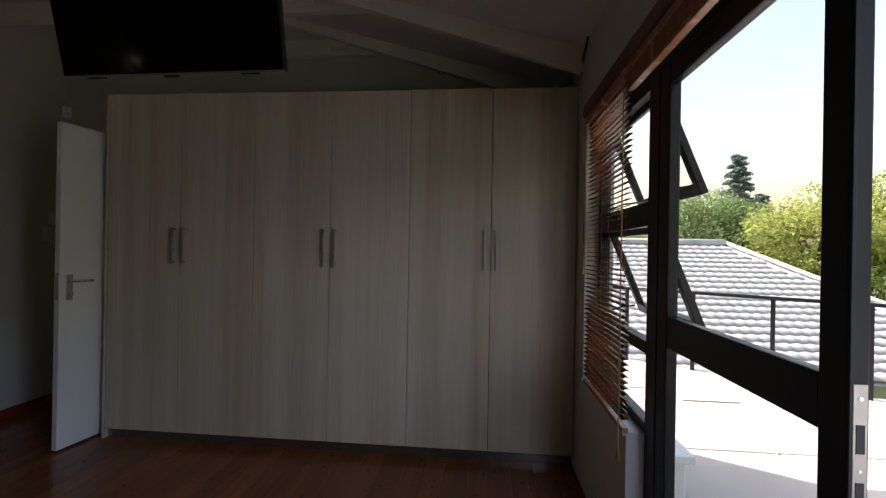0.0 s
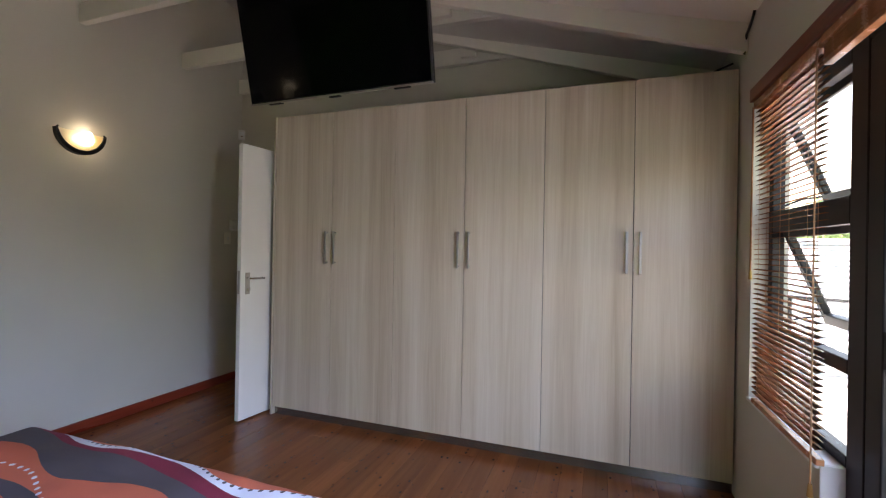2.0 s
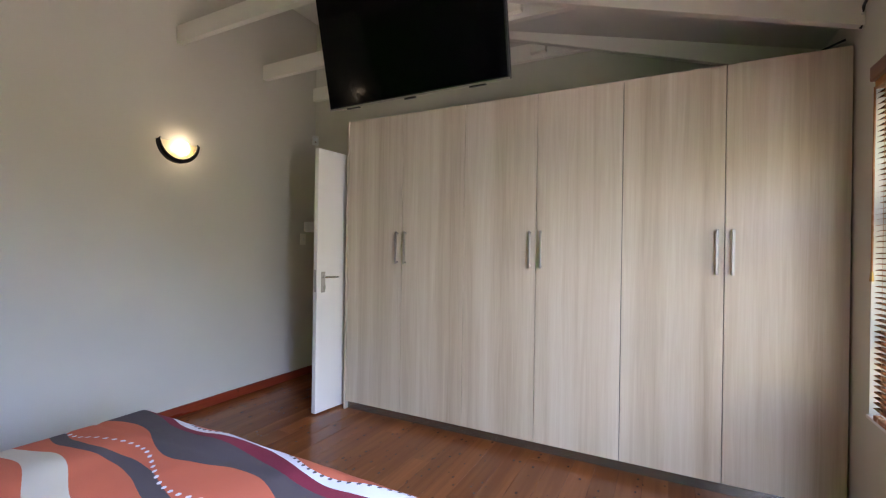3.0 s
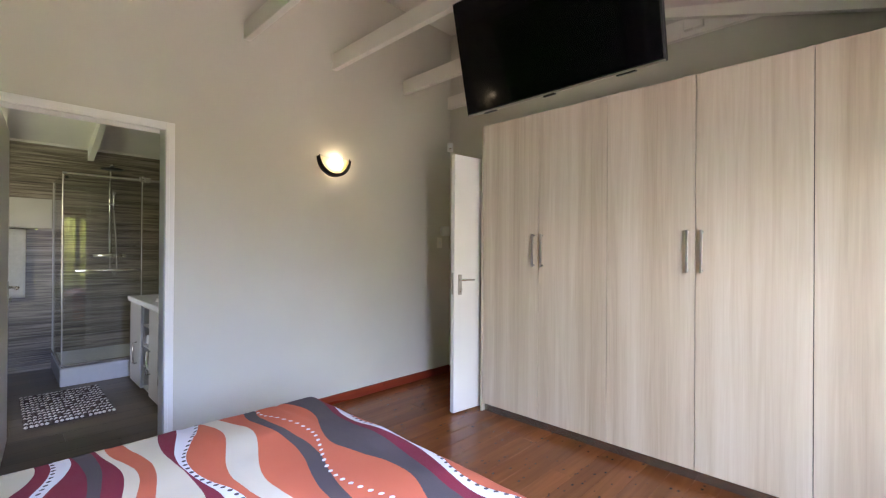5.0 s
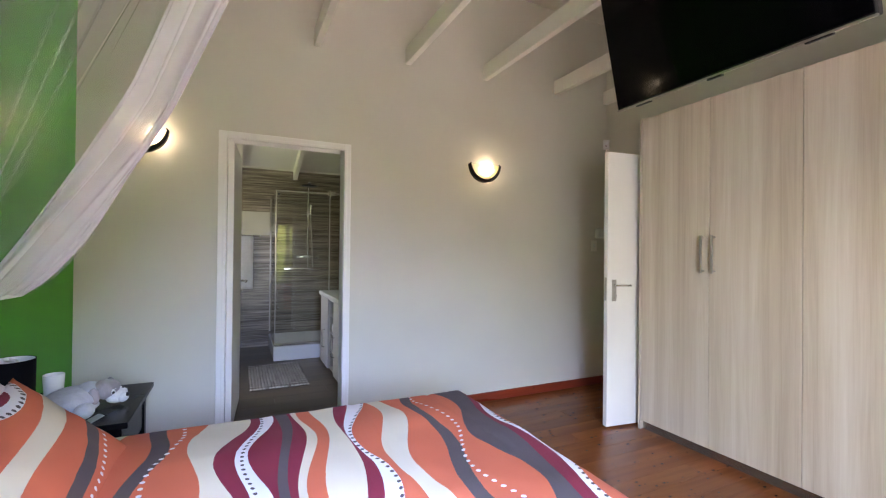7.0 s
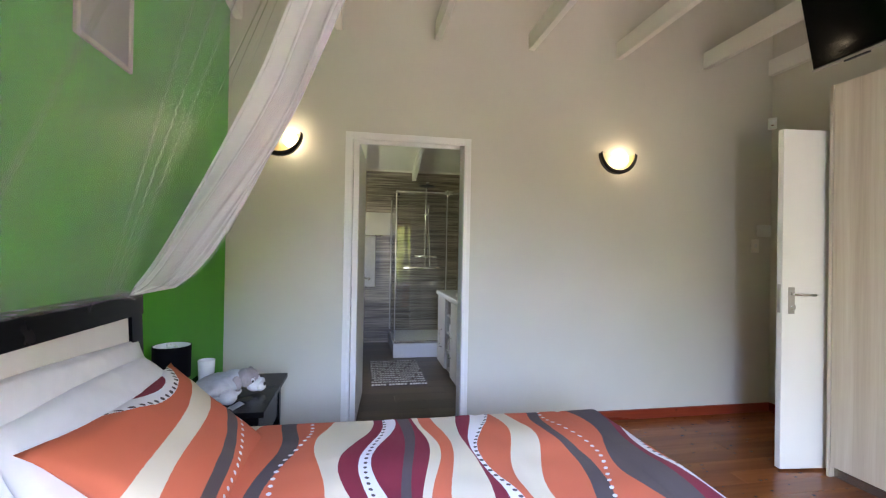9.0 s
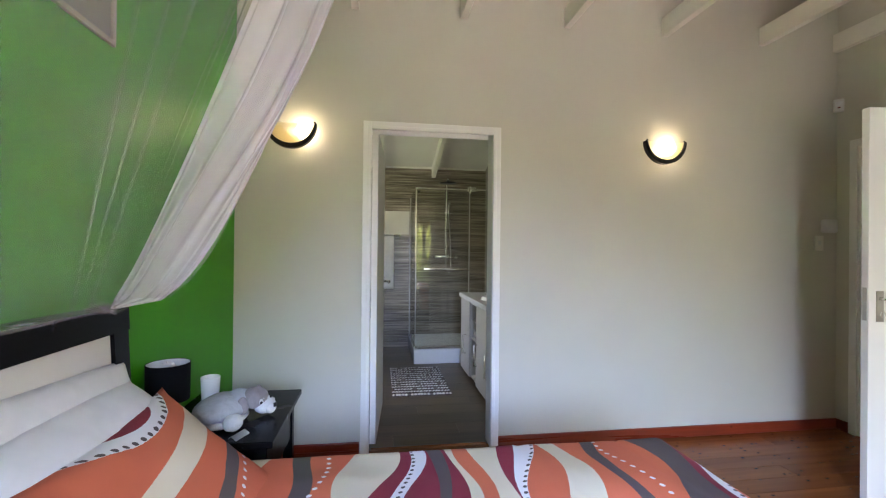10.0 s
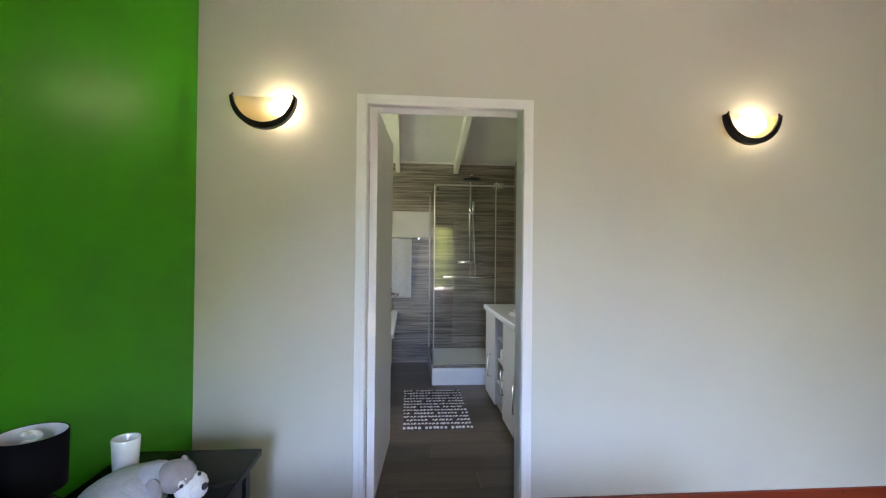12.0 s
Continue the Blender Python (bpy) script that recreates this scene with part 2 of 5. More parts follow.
# wavy edges from head to foot: place along the bed, slant, swing, wave number, phase, and the colour that begins there
HEAD_BANDS = [
    (0.494, -0.019, 0.037, 6.25, -0.57, ORANGE),
    (0.585, -0.022, 0.023, 10.5, 3.14, CHARCOAL),
    (0.636, -0.053, 0.025, 11, -3.12, ORANGE),
    (0.757, -0.016, 0.033, 9.25, -0.01, CREAM),
    (0.869, -0.054, 0.053, 9, -1.42, MAROON),
    (0.918, -0.072, 0.036, 9.75, -1.42, OFFWHITE),
    (0.968, -0.053, 0.045, 9.5, -1.35, MAROON),
    (1.031, -0.006, 0.021, 7.5, -3.13, CHARCOAL),
    (1.068, -0.011, 0.026, 6.75, -2.96, MAROON),
    (1.104, -0.048, 0.027, 8.75, 2.56, CREAM),
    (1.136, -0.058, 0.031, 9.75, 2.33, ORANGE),
    (1.187, -0.041, 0.028, 8.25, 2.45, CREAM),
]
FOOT_BANDS = [
    (1.277, -0.075, 0.024, 7.25, 0.27, MAROON),
    (1.309, -0.057, 0.030, 8.75, -0.76, OFFWHITE),
    (1.352, -0.096, 0.052, 8, -1.16, ORANGE),
    (1.423, -0.079, 0.032, 9.25, -2.67, CREAM),
    (1.508, -0.090, 0.035, 9, 2.78, ORANGE),
    (1.604, -0.081, 0.026, 8.75, 0.90, CHARCOAL),
    (1.652, -0.072, 0.027, 8.75, 0.56, ORANGE),
    (1.788, -0.068, 0.042, 9, -2.79, CHARCOAL),
    (1.908, -0.099, 0.017, 9, -1.45, MAROON),
    (1.945, -0.068, 0.030, 8.75, -1.59, OFFWHITE),
    (1.984, -0.057, 0.039, 9.75, -1.85, ORANGE),
]
DOT_ROWS = [
    (0.654, -0.086, 0.024, 10.25, -1.96, 0.036, 0.0075, OFFWHITE),
    (0.937, -0.048, 0.032, 9.5, -1.52, 0.028, 0.0065, CHARCOAL),
    (1.344, -0.096, 0.052, 8, -1.16, 0.032, 0.007, CHARCOAL),
    (1.688, -0.070, 0.042, 9, 1.56, 0.038, 0.008, OFFWHITE),
    (1.978, -0.057, 0.039, 9.75, -1.85, 0.032, 0.007, CHARCOAL),
]
M_DUVET = wave_cloth("wavy_print_duvet", HEAD_BANDS + FOOT_BANDS, DOT_ROWS, CREAM, 0.0, 1.6)
M_PILLOWCASE = wave_cloth(
    "wavy_print_pillowcase",
    [
        (-0.07, 0, 0.025, 6.5, 0.8, CREAM), (0.005, 0, 0.025, 7.0, 0.2, ORANGE), (0.085, 0, 0.02, 7.0, 1.0, CHARCOAL), (0.13, 0, 0.02, 7.0, 1.0, ORANGE),
    ],
    [(0.155, 0, 0.02, 7.0, 1.0, 0.034, 0.007, OFFWHITE)],
    ORANGE,
    3.38,
    0.0,
    [(0.292, 0.167, 4.5, -1.256, OFFWHITE), (0.315, 0.15, 6.0, -1.03, MAROON)],
    [(0.301, 0.167, 4.5, -1.256, 0.030, 0.0075, CHARCOAL)],
)

def net_mat(name, lo, hi):
    k = Nodes(name, 0.9)
    out = k.t.nodes["Material Output"]
    tr, df, tl = k.n("BsdfTransparent"), k.n("BsdfDiffuse"), k.n("BsdfTranslucent")
    df.inputs[0].default_value = tl.inputs[0].default_value = (0.88, 0.86, 0.94, 1)
    mx1, mx2 = k.n("MixShader"), k.n("MixShader")
    mx1.inputs[0].default_value = 0.4
    k.t.links.new(df.outputs[0], mx1.inputs[1])
    k.t.links.new(tl.outputs[0], mx1.inputs[2])
    v = k.coords("Object")
    k.put(mx2.inputs[0], k.ramp(k.noise(v, 5, 4), (0.3, lo), (0.75, hi)))
    k.t.links.new(tr.outputs[0], mx2.inputs[1])
    k.t.links.new(mx1.outputs[0], mx2.inputs[2])
    k.t.links.new(mx2.outputs[0], out.inputs[0])
    return k.mat


M_NET = net_mat("mosquito_net", 0.19, 0.25)
M_NETPLEAT = net_mat("mosquito_net_pleats", 0.07, 0.20)
M_NETFOLD = net_mat("mosquito_net_folds", 0.58, 0.70)

# streaked bathroom tile
k = Nodes("streaked_wall_tile", 0.3)
v = k.coords("Object", (1.2, 1.2, 46))
f = k.noise(v, 1.0, 5, 0.6, 0.5)
f2 = k.noise(k.coords("Object", (3, 3, 160)), 1.0, 3)
mixf = k.m("ADD", k.m("MULTIPLY", f, 0.65), k.m("MULTIPLY", f2, 0.35))
M_STREAK = k.color(k.ramp(mixf, (0.34, (0.05, 0.038, 0.029)), (0.46, (0.15, 0.120, 0.090)), (0.55, (0.29, 0.245, 0.195)), (0.68, (0.40, 0.355, 0.295))))
k.bump(mixf, 0.1, 0.002)
M_BAND = paint("pale_stone_tile", (0.44, 0.42, 0.37), 0.3, 0.18, 20, 0.05)

# the glowing sconce parts
k = Nodes("bulb_glow")
k.b.inputs["Emission Color"].default_value = (1.0, 0.90, 0.62, 1)
k.b.inputs["Emission Strength"].default_value = 1.5
M_BULB = k.mat
k = Nodes("frosted_amber_glass", 0.45)
k.b.inputs["Transmission Weight"].default_value = 0.75
k.b.inputs["IOR"].default_value = 1.3
M_FROST = k.color((0.90, 0.78, 0.50))

# outdoors
k = Nodes("terrace_concrete", 0.85)
v = k.coords()
f = k.noise(v, 0.8, 5)
g = k.noise(v, 60, 3)
M_TERRACE = k.color(k.mix(k.m("MULTIPLY", g, 0.4), k.ramp(f, (0.3, (0.40, 0.37, 0.33)), (0.7, (0.56, 0.53, 0.48))), (0.33, 0.31, 0.29)))
k.bump(g, 0.3, 0.004)
M_ROOFTILE = plain("pale_roof_tile", (0.56, 0.54, 0.52), 0.7, 0.0, 0.2, 3)
M_RENDER = paint("outside_plaster", (0.60, 0.57, 0.50), 0.8, 0.1, 90, 0.3)
M_LAWN = plain("lawn", (0.06, 0.10, 0.03), 0.95, 0.0, 0.4, 2)
M_BARK = plain("bark", (0.10, 0.075, 0.055), 0.9, 0.0, 0.35, 14)


def leaf_mat(name, c):
    k = Nodes(name, 0.6)
    g = k.n("NewGeometry")
    r = g.outputs["Random Per Island"]
    k.color(k.ramp(r, (0.0, tuple(x * 0.55 for x in c)), (0.6, c), (1.0, tuple(min(1, x * 1.6) for x in c))))
    tl, mx = k.n("BsdfTranslucent"), k.n("MixShader")
    tl.inputs[0].default_value = (*(min(1, x * 1.8) for x in c), 1)
    mx.inputs[0].default_value = 0.4
    k.t.links.new(k.b.outputs[0], mx.inputs[1])
    k.t.links.new(tl.outputs[0], mx.inputs[2])
    k.t.links.new(mx.outputs[0], k.t.nodes["Material Output"].inputs[0])
    return k.mat


M_LEAF = leaf_mat("leaf_green", (0.135, 0.20, 0.075))
M_LEAFLIGHT = leaf_mat("leaf_yellow_green", (0.29, 0.32, 0.085))
M_LEAFDARK = leaf_mat("conifer_green", (0.13, 0.18, 0.15))


# ---- mesh helpers ----
def link(name, bm, material, parent=None, label="", smooth=False):
    me = bpy.data.meshes.new(name)
    if smooth:
        for f in bm.faces:
            f.smooth = True
    bm.to_mesh(me)
    bm.free()
    me.materials.append(material)
    ob = new(name, me)
    if parent:
        ob.parent = parent
    if label:
        ob["label"] = label
    return ob


def part(name, bm, material, parent, label="", smooth=False):
    return link(name, bm, material, parent, label, smooth)


def twin(ob, m, parent=None):
    """Another object on the same mesh."""
    o = ob.copy()
    scene.collection.objects.link(o)
    o.matrix_local = m
    if parent:
        o.parent = parent
    return o


def empty(name, at=(0, 0, 0), label="", category="", group="", kind=""):
    e = new(name)
    e.empty_display_size = 0.1
    e.location = at
    return tagged(e, label, category, group, kind)


def box(lo, hi, bev=0.0, seg=2, bm=None):
    bm = bm or bmesh.new()
    c = [(a + b) / 2 for a, b in zip(lo, hi)]
    s = [max(1e-4, b - a) for a, b in zip(lo, hi)]
    r = bmesh.ops.create_cube(bm, size=1, matrix=Matrix.Translation(c) @ Matrix.Diagonal((*s, 1)))
    if bev:
        ed = list({e for v in r["verts"] for e in v.link_edges})
        bmesh.ops.bevel(bm, geom=ed, offset=bev, segments=seg, affect="EDGES", profile=0.5)
    return bm


def rod(p0, p1, r0, r1=None, seg=16, bm=None):
    bm = bm or bmesh.new()
    p0, p1 = Vector(p0), Vector(p1)
    d = p1 - p0
    q = d.to_track_quat("Z", "Y").to_matrix().to_4x4()
    bmesh.ops.create_cone(bm, cap_ends=True, segments=seg, radius1=r0, radius2=r0 if r1 is None else r1, depth=d.length, matrix=Matrix.Translation((p0 + p1) / 2) @ q)
    return bm


def ball(c, r, bm=None, seg=16, rings=10):
    bm = bm or bmesh.new()
    r = r if isinstance(r, tuple) else (r, r, r)
    bmesh.ops.create_uvsphere(bm, u_segments=seg, v_segments=rings, radius=1, matrix=Matrix.Translation(c) @ Matrix.Diagonal((*r, 1)))
    return bm


def tube(points, r, seg=8, bm=None):
    """A round bar that follows a line of points."""
    bm = bm or bmesh.new()
    pts = [Vector(p) for p in points]
    rings = []
    up = Vector((0, 0, 1))
    for i, p in enumerate(pts):
        d = (pts[min(i + 1, len(pts) - 1)] - pts[max(i - 1, 0)]).normalized()
        a = d.cross(up if abs(d.z) < 0.95 else Vector((1, 0, 0))).normalized()
        b = d.cross(a)
        rad = r(i / (len(pts) - 1)) if callable(r) else r
        rings.append([bm.verts.new(p + rad * (math.cos(t) * a + math.sin(t) * b)) for t in (2 * math.pi * j / seg for j in range(seg))])
    for q, s in zip(rings, rings[1:]):
        for j in range(seg):
            bm.faces.new((q[j], q[(j + 1) % seg], s[(j + 1) % seg], s[j]))
    bm.faces.new(rings[0][::-1])
    bm.faces.new(rings[-1])
    bmesh.ops.recalc_face_normals(bm, faces=bm.faces[:])
    return bm


def lathe(profile, seg=32, at=(0, 0, 0)):
    bm = bmesh.new()
    rings = []
    for r, z in profile:
        rings.append([bm.verts.new((at[0] + r * math.cos(t), at[1] + r * math.sin(t), at[2] + z)) for t in (2 * math.pi * j / seg for j in range(seg))])
    for q, s in zip(rings, rings[1:]):
        for j in range(seg):
            bm.faces.new((q[j], q[(j + 1) % seg], s[(j + 1) % seg], s[j]))
    return bm


def sheet(fn, nu, nv, bm=None):
    bm = bm or bmesh.new()
    g = [[bm.verts.new(fn(i / nu, j / nv)) for j in range(nv + 1)] for i in range(nu + 1)]
    for i in range(nu):
        for j in range(nv):
            bm.faces.new((g[i][j], g[i + 1][j], g[i + 1][j + 1], g[i][j + 1]))
    return bm


def prism(pts, axis, lo, hi, bm=None):
    """A flat outline (two coordinates, counterclockwise) pushed along an axis from lo to hi."""
    bm = bm or bmesh.new()

    def at(p, w):
        return {"x": (w, p[0], p[1]), "y": (p[0], w, p[1]), "z": (p[0], p[1], w)}[axis]

    a = [bm.verts.new(at(p, lo)) for p in pts]
    b = [bm.verts.new(at(p, hi)) for p in pts]
    bm.faces.new(a[::-1])
    bm.faces.new(b)
    n = len(pts)
    for i in range(n):
        bm.faces.new((a[i], a[(i + 1) % n], b[(i + 1) % n], b[i]))
    bmesh.ops.recalc_face_normals(bm, faces=bm.faces[:])
    return bm


# ---- the plan ----
XR = 4.03  # inner face of the window wall
YB = 4.22  # inner face of the wall behind the wardrobe
YF = 3.583  # front of the wardrobe doors


def ceil_z(x):
    return 3.58 - 0.275 * x if x > 0 else 3.30 + 0.298 * x


def wall(name, boxes, material):
    bm = bmesh.new()
    for lo, hi in boxes:
        box(lo, hi, 0, 2, bm)
    return tagged(link(name, bm, material), kind="structure")


# bedroom shell
wall("wall_bath_side", [((-0.12, -0.15, 0), (0, 0.80, 3.75)), ((-0.12, 1.60, 0), (0, 4.35, 3.75)), ((-0.12, 0.80, 2.078), (0, 1.60, 3.75))], M_WALL)
wall("wall_green", [((0, -0.15, 0), (4.18, 0, 3.75))], M_GREEN)
wall("wall_wardrobe_side", [((0, YB, 0), (0.14, 4.35, 3.75)), ((0.95, YB, 0), (4.18, 4.35, 3.75)), ((0.14, YB, 2.06), (0.95, 4.35, 3.75))], M_WALL)
wall(
    "wall_window_side",
    [((XR, 3.37, 0), (4.18, YB, 3.0)), ((XR, 2.65, 0), (4.18, 3.37, 0.60)), ((XR, 0.80, 2.00), (4.18, 3.37, 3.0)), ((XR, 0, 0), (4.18, 0.80, 3.0))],
    M_WALL,
)
tagged(link("ceiling", prism([(0, ceil_z(1e-6)), (4.5, ceil_z(4.5)), (4.5, ceil_z(4.5) + 0.15), (0, 3.75)], "y", -0.15, 4.35), M_CEIL), kind="structure")

# trusses: a level tie and a sloping rafter, side by side
TRUSS_Y = [0.03, 0.675, 1.365, 2.07, 2.785, 3.555, 4.174]


def truss(y):
    e = empty("roof_truss", (0, y, 2.79), "cream painted timber truss under the sloping ceiling", "roof truss", "roof trusses")
    part("tie_beam", box((0.002, 0, -0.010), (2.72, 0.047, 0.118), 0.004, 2), M_BEAM, e)
    s, x1 = 0.322, 4.03
    z1 = 2.326 - 2.79
    part("rafter", prism([(0.3, ceil_z(0.3) - 2.79 - 0.005), (1.0, z1 + s * (x1 - 1.0) - 0.01), (x1 - 0.003, z1), (x1 - 0.003, ceil_z(x1) - 2.79 + 0.02), (0.3, ceil_z(0.3) - 2.79 + 0.02)], "y", -0.092, -0.047), M_BEAM, e)
    part("cleat", box((2.28, -0.047, 0.02), (2.40, -0.001, 0.10), 0.004, 1), M_BEAM, e)
    return e


for y in TRUSS_Y:
    truss(y)

# floor of varnished boards
sub = wall("floor", [((-0.06, -0.15, -0.12), (4.18, 4.35, -0.022))], M_FLOOR)
BW = 0.128


BOARDS = {}


def board_mesh(name, width, length, thick, material):
    """One board of a given length, shared by all boards cut alike."""
    if (name, length) in BOARDS:
        return BOARDS[name, length]
    bm = box((0, 0, -thick), (width, length, 0), 0.0006, 1)
    me = bpy.data.meshes.new(name)
    bm.to_mesh(me)
    bm.free()
    me.materials.append(material)
    BOARDS[name, length] = me
    return me


def lay_boards(name, parent, rows, x0, width, y0, y1, length, shift, thick, material):
    """Boards laid end to end in rows along y, cut where they meet the walls."""
    for i in range(rows):
        y = y0 - round((i * shift) % length, 2)
        while y < y1 - 0.01:
            a, b = max(y, y0), min(y + length, y1)
            if b - a > 0.03:
                o = new(name, board_mesh(name, width - 0.0010, round(b - a - 0.002, 3), thick, material))
                o.parent = parent
                o.location = (x0 + i * width, a, 0)
            y += length


lay_boards("floor_board", sub, 33, -0.06, BW, -0.15, 4.35, 2.25, 0.83, 0.02, M_FLOOR)

# skirtings, stained red
def skirting(lo, hi):
    tagged(link("baseboard", box(lo, hi, 0.006, 2), M_SKIRT), kind="structure")


skirting((0, 0.02, 0), (0.018, 0.752, 0.085))
skirting((0, 1.642, 0), (0.018, YB, 0.075))
skirting((0.018, YB - 0.018, 0), (0.095, YB, 0.075))
skirting((0.02, 0, 0), (4.0, 0.018, 0.085))


def door_frame(name, axis, a0, a1, wall_lo, wall_hi, top, lin=0.022, lift=0.0, mat=M_TRIM):
    """Lining and stepped architraves round a doorway in a wall that runs along axis."""
    e = empty(name, kind="structure")
    def bx(p0, p1, q0, q1, z0, z1):
        if axis == "y":
            return box((q0, p0, z0), (q1, p1, z1), 0.003, 2)
        return box((p0, q0, z0), (p1, q1, z1), 0.003, 2)
    part("lining", bx(a0, a0 + lin, wall_lo, wall_hi, 0, top + lift), mat, e)
    part("lining", bx(a1 - lin, a1, wall_lo, wall_hi, 0, top + lift), mat, e)
    part("lining", bx(a0 + lin, a1 - lin, wall_lo, wall_hi, top + lift - lin, top + lift), mat, e)
    for q0, q1, w, lip in ((wall_hi, wall_hi + 0.012, 0.044, 0.0), (wall_hi + 0.012, wall_hi + 0.02, 0.026, 0.012), (wall_lo - 0.012, wall_lo, 0.044, 0.0)):
        part("architrave", bx(a0 - w + lip, a0 + 0.008, q0, q1, 0, top + w - lip), mat, e)
        part("architrave", bx(a1 - 0.008, a1 + w - lip, q0, q1, 0, top + w - lip), mat, e)
        part("architrave", bx(a0 + 0.008, a1 - 0.008, q0, q1, top - 0.008, top + w - lip), mat, e)
    return e


def lever(parent, side):
    """Back plate with a lever, key and cylinder; side is the sign of the face."""
    part("back_plate", box((-0.02, 0.0, -0.105) if side > 0 else (-0.02, -0.006, -0.105), (0.02, 0.006, 0.055) if side > 0 else (0.02, 0, 0.055), 0.003, 2), M_STEEL, parent)
    part("lever", tube([(0, 0, 0.015), (0, side * 0.035, 0.015), (0.012, side * 0.047, 0.015), (0.04, side * 0.05, 0.014), (0.115, side * 0.046, 0.012)], 0.0085, 10), M_CHROME, parent, "", True)
    part("key_ring", tube([(0.012 * math.cos(t), side * 0.018, -0.065 + 0.016 * math.sin(t)) for t in (i * math.pi / 6 for i in range(13))], 0.0022, 6), M_CHROME, parent, "", True)


# bathroom doorway and its door, open into the bathroom
door_frame("door_1_frame", "y", 0.80, 1.60, -0.12, 0.0, 2.045, 0.010, 0.033)
d1 = empty("door_1", (-0.115, 0.812, 0.012), "white painted flush door standing open into the bathroom", "door", kind="structure")
d1.rotation_euler = (0, 0, radians(90 + 86))
part("leaf", box((0, -0.04, 0), (0.76, 0, 2.045), 0.003, 2), M_TRIM, d1)
h = new("door_handle")
h.parent = d1
h.location = (0.70, -0.04, 1.0)
h.scale = (-1, 1, 1)
lever(h, -1)

# entrance doorway and its door, standing open beside the wardrobe
door_frame("door_2_frame", "x", 0.14, 0.95, YB, 4.35, 2.06)
d2 = empty("door_2", (0.925, 4.175, 0.012), "white flush door with steel lever, open beside the wardrobe", "door", kind="structure")
d2.rotation_euler = (0, 0, math.atan2(3.357 - 4.175, 0.835 - 0.925))
part("leaf", box((0, 0, 0), (0.823, 0.040, 2.032), 0.003, 2), M_TRIM, d2)
h = new("door_handle")
h.parent = d2
h.location = (0.765, 0.04, 1.03)
h.scale = (-1, 1, 1)
lever(h, 1)
part("lock_plate", box((0.8225, 0.009, 0.93), (0.8245, 0.031, 1.10), 0.0006, 1), M_STEEL, d2)
wall("hallway", [((-0.3, 5.3, 0), (1.6, 5.42, 2.6)), ((-0.42, 4.35, 0), (-0.3, 5.42, 2.6)), ((1.6, 4.35, 0), (1.72, 5.42, 2.6)), ((-0.42, 4.35, 2.5), (1.72, 5.42, 2.6))], M_WALL)
wall("hallway_floor", [((-0.42, 4.35, -0.12), (1.72, 5.42, 0))], M_FLOOR)

# ---- wardrobe ----
wr = empty("wardrobe", (0, 0, 0), "built-in six-door wardrobe in pale ash-grain melamine with steel bar handles", "wardrobe")
part("side_panel", box((0.958, YF - 0.002, 0), (0.976, YB - 0.002, 2.289), 0.001, 1), M_MELAMINE, wr)
# dark carcass: the shade of the door gaps is put into its colour
part("carcass", box((0.978, YF + 0.024, 0.066), (4.026, YB - 0.002, 2.284), 0.001, 1), M_IRON, wr)
part("kickboard", box((0.978, YF + 0.03, 0.0), (4.026, YF + 0.046, 0.064), 0.001, 1), M_KICK, wr, "brushed grey kickboard")
DOORX = [0.979, 1.488, 1.994, 2.500, 3.008, 3.515, 4.024]
for i in range(6):
    x0, x1 = DOORX[i] + 0.0018, DOORX[i + 1] - 0.0018
    bm = box((x0, YF, 0.066), (x1, YF + 0.019, 2.287), 0.001, 1)
    d = part("wardrobe_door", bm, M_MELAMINE, wr)
    hx = x1 - 0.034 if i % 2 == 0 else x0 + 0.034
    hb = tube([(hx, YF, 1.40), (hx, YF - 0.03, 1.40)], 0.006, 8)
    tube([(hx, YF, 1.185), (hx, YF - 0.03, 1.185)], 0.006, 8, hb)
    box((hx - 0.007, YF - 0.036, 1.172), (hx + 0.007, YF - 0.026, 1.412), 0.002, 2, hb)
    part("handle", hb, M_STEEL, d, "brushed steel bar handle")

# ---- television on its bracket ----
tv = empty("television", (2.115, 2.655, 2.03), "flat black television hung from the beams, tilted down", "television")
tv.rotation_euler = (radians(13), 0, radians(-1.2))
part("case", box((-0.515, 0.006, 0.0), (0.515, 0.04, 0.585), 0.004, 2), M_TVCASE, tv)
part("screen", box((-0.508, 0.0, 0.010), (0.508, 0.007, 0.578), 0.001, 1), M_SCREEN, tv)
part("back_shell", box((-0.40, 0.04, 0.06), (0.40, 0.075, 0.42), 0.02, 3), M_TVCASE, tv)
part("lower_trim", box((-0.515, -0.001, -0.004), (0.515, 0.012, 0.004), 0.001, 1), M_STEEL, tv, "thin silver lower trim")
part("logo_plate", box((-0.03, 0.0, -0.012), (0.03, 0.02, -0.002), 0.001, 1), M_TVCASE, tv)
for sx in (-1, 1):
    part("infrared_window" if sx < 0 else "speaker_foot", box((sx * 0.36 - 0.04, 0.004, -0.010), (sx * 0.36 + 0.04, 0.024, -0.003), 0.001, 1), M_TVCASE, tv)
br = empty("tv_bracket", (2.115, 2.75, 2.40), "dark steel television bracket bolted to the tie beam", "bracket")
part("plate", box((-0.14, -0.02, -0.10), (0.14, -0.012, 0.16), 0.002, 1), M_IRON, br)
part("arm", box((-0.03, -0.075, -0.14), (0.03, 0.06, 0.04), 0.004, 1), M_IRON, br)
part("drop_post", box((-0.035, 0.03, -0.02), (0.035, 0.075, 0.39), 0.004, 1), M_IRON, br)

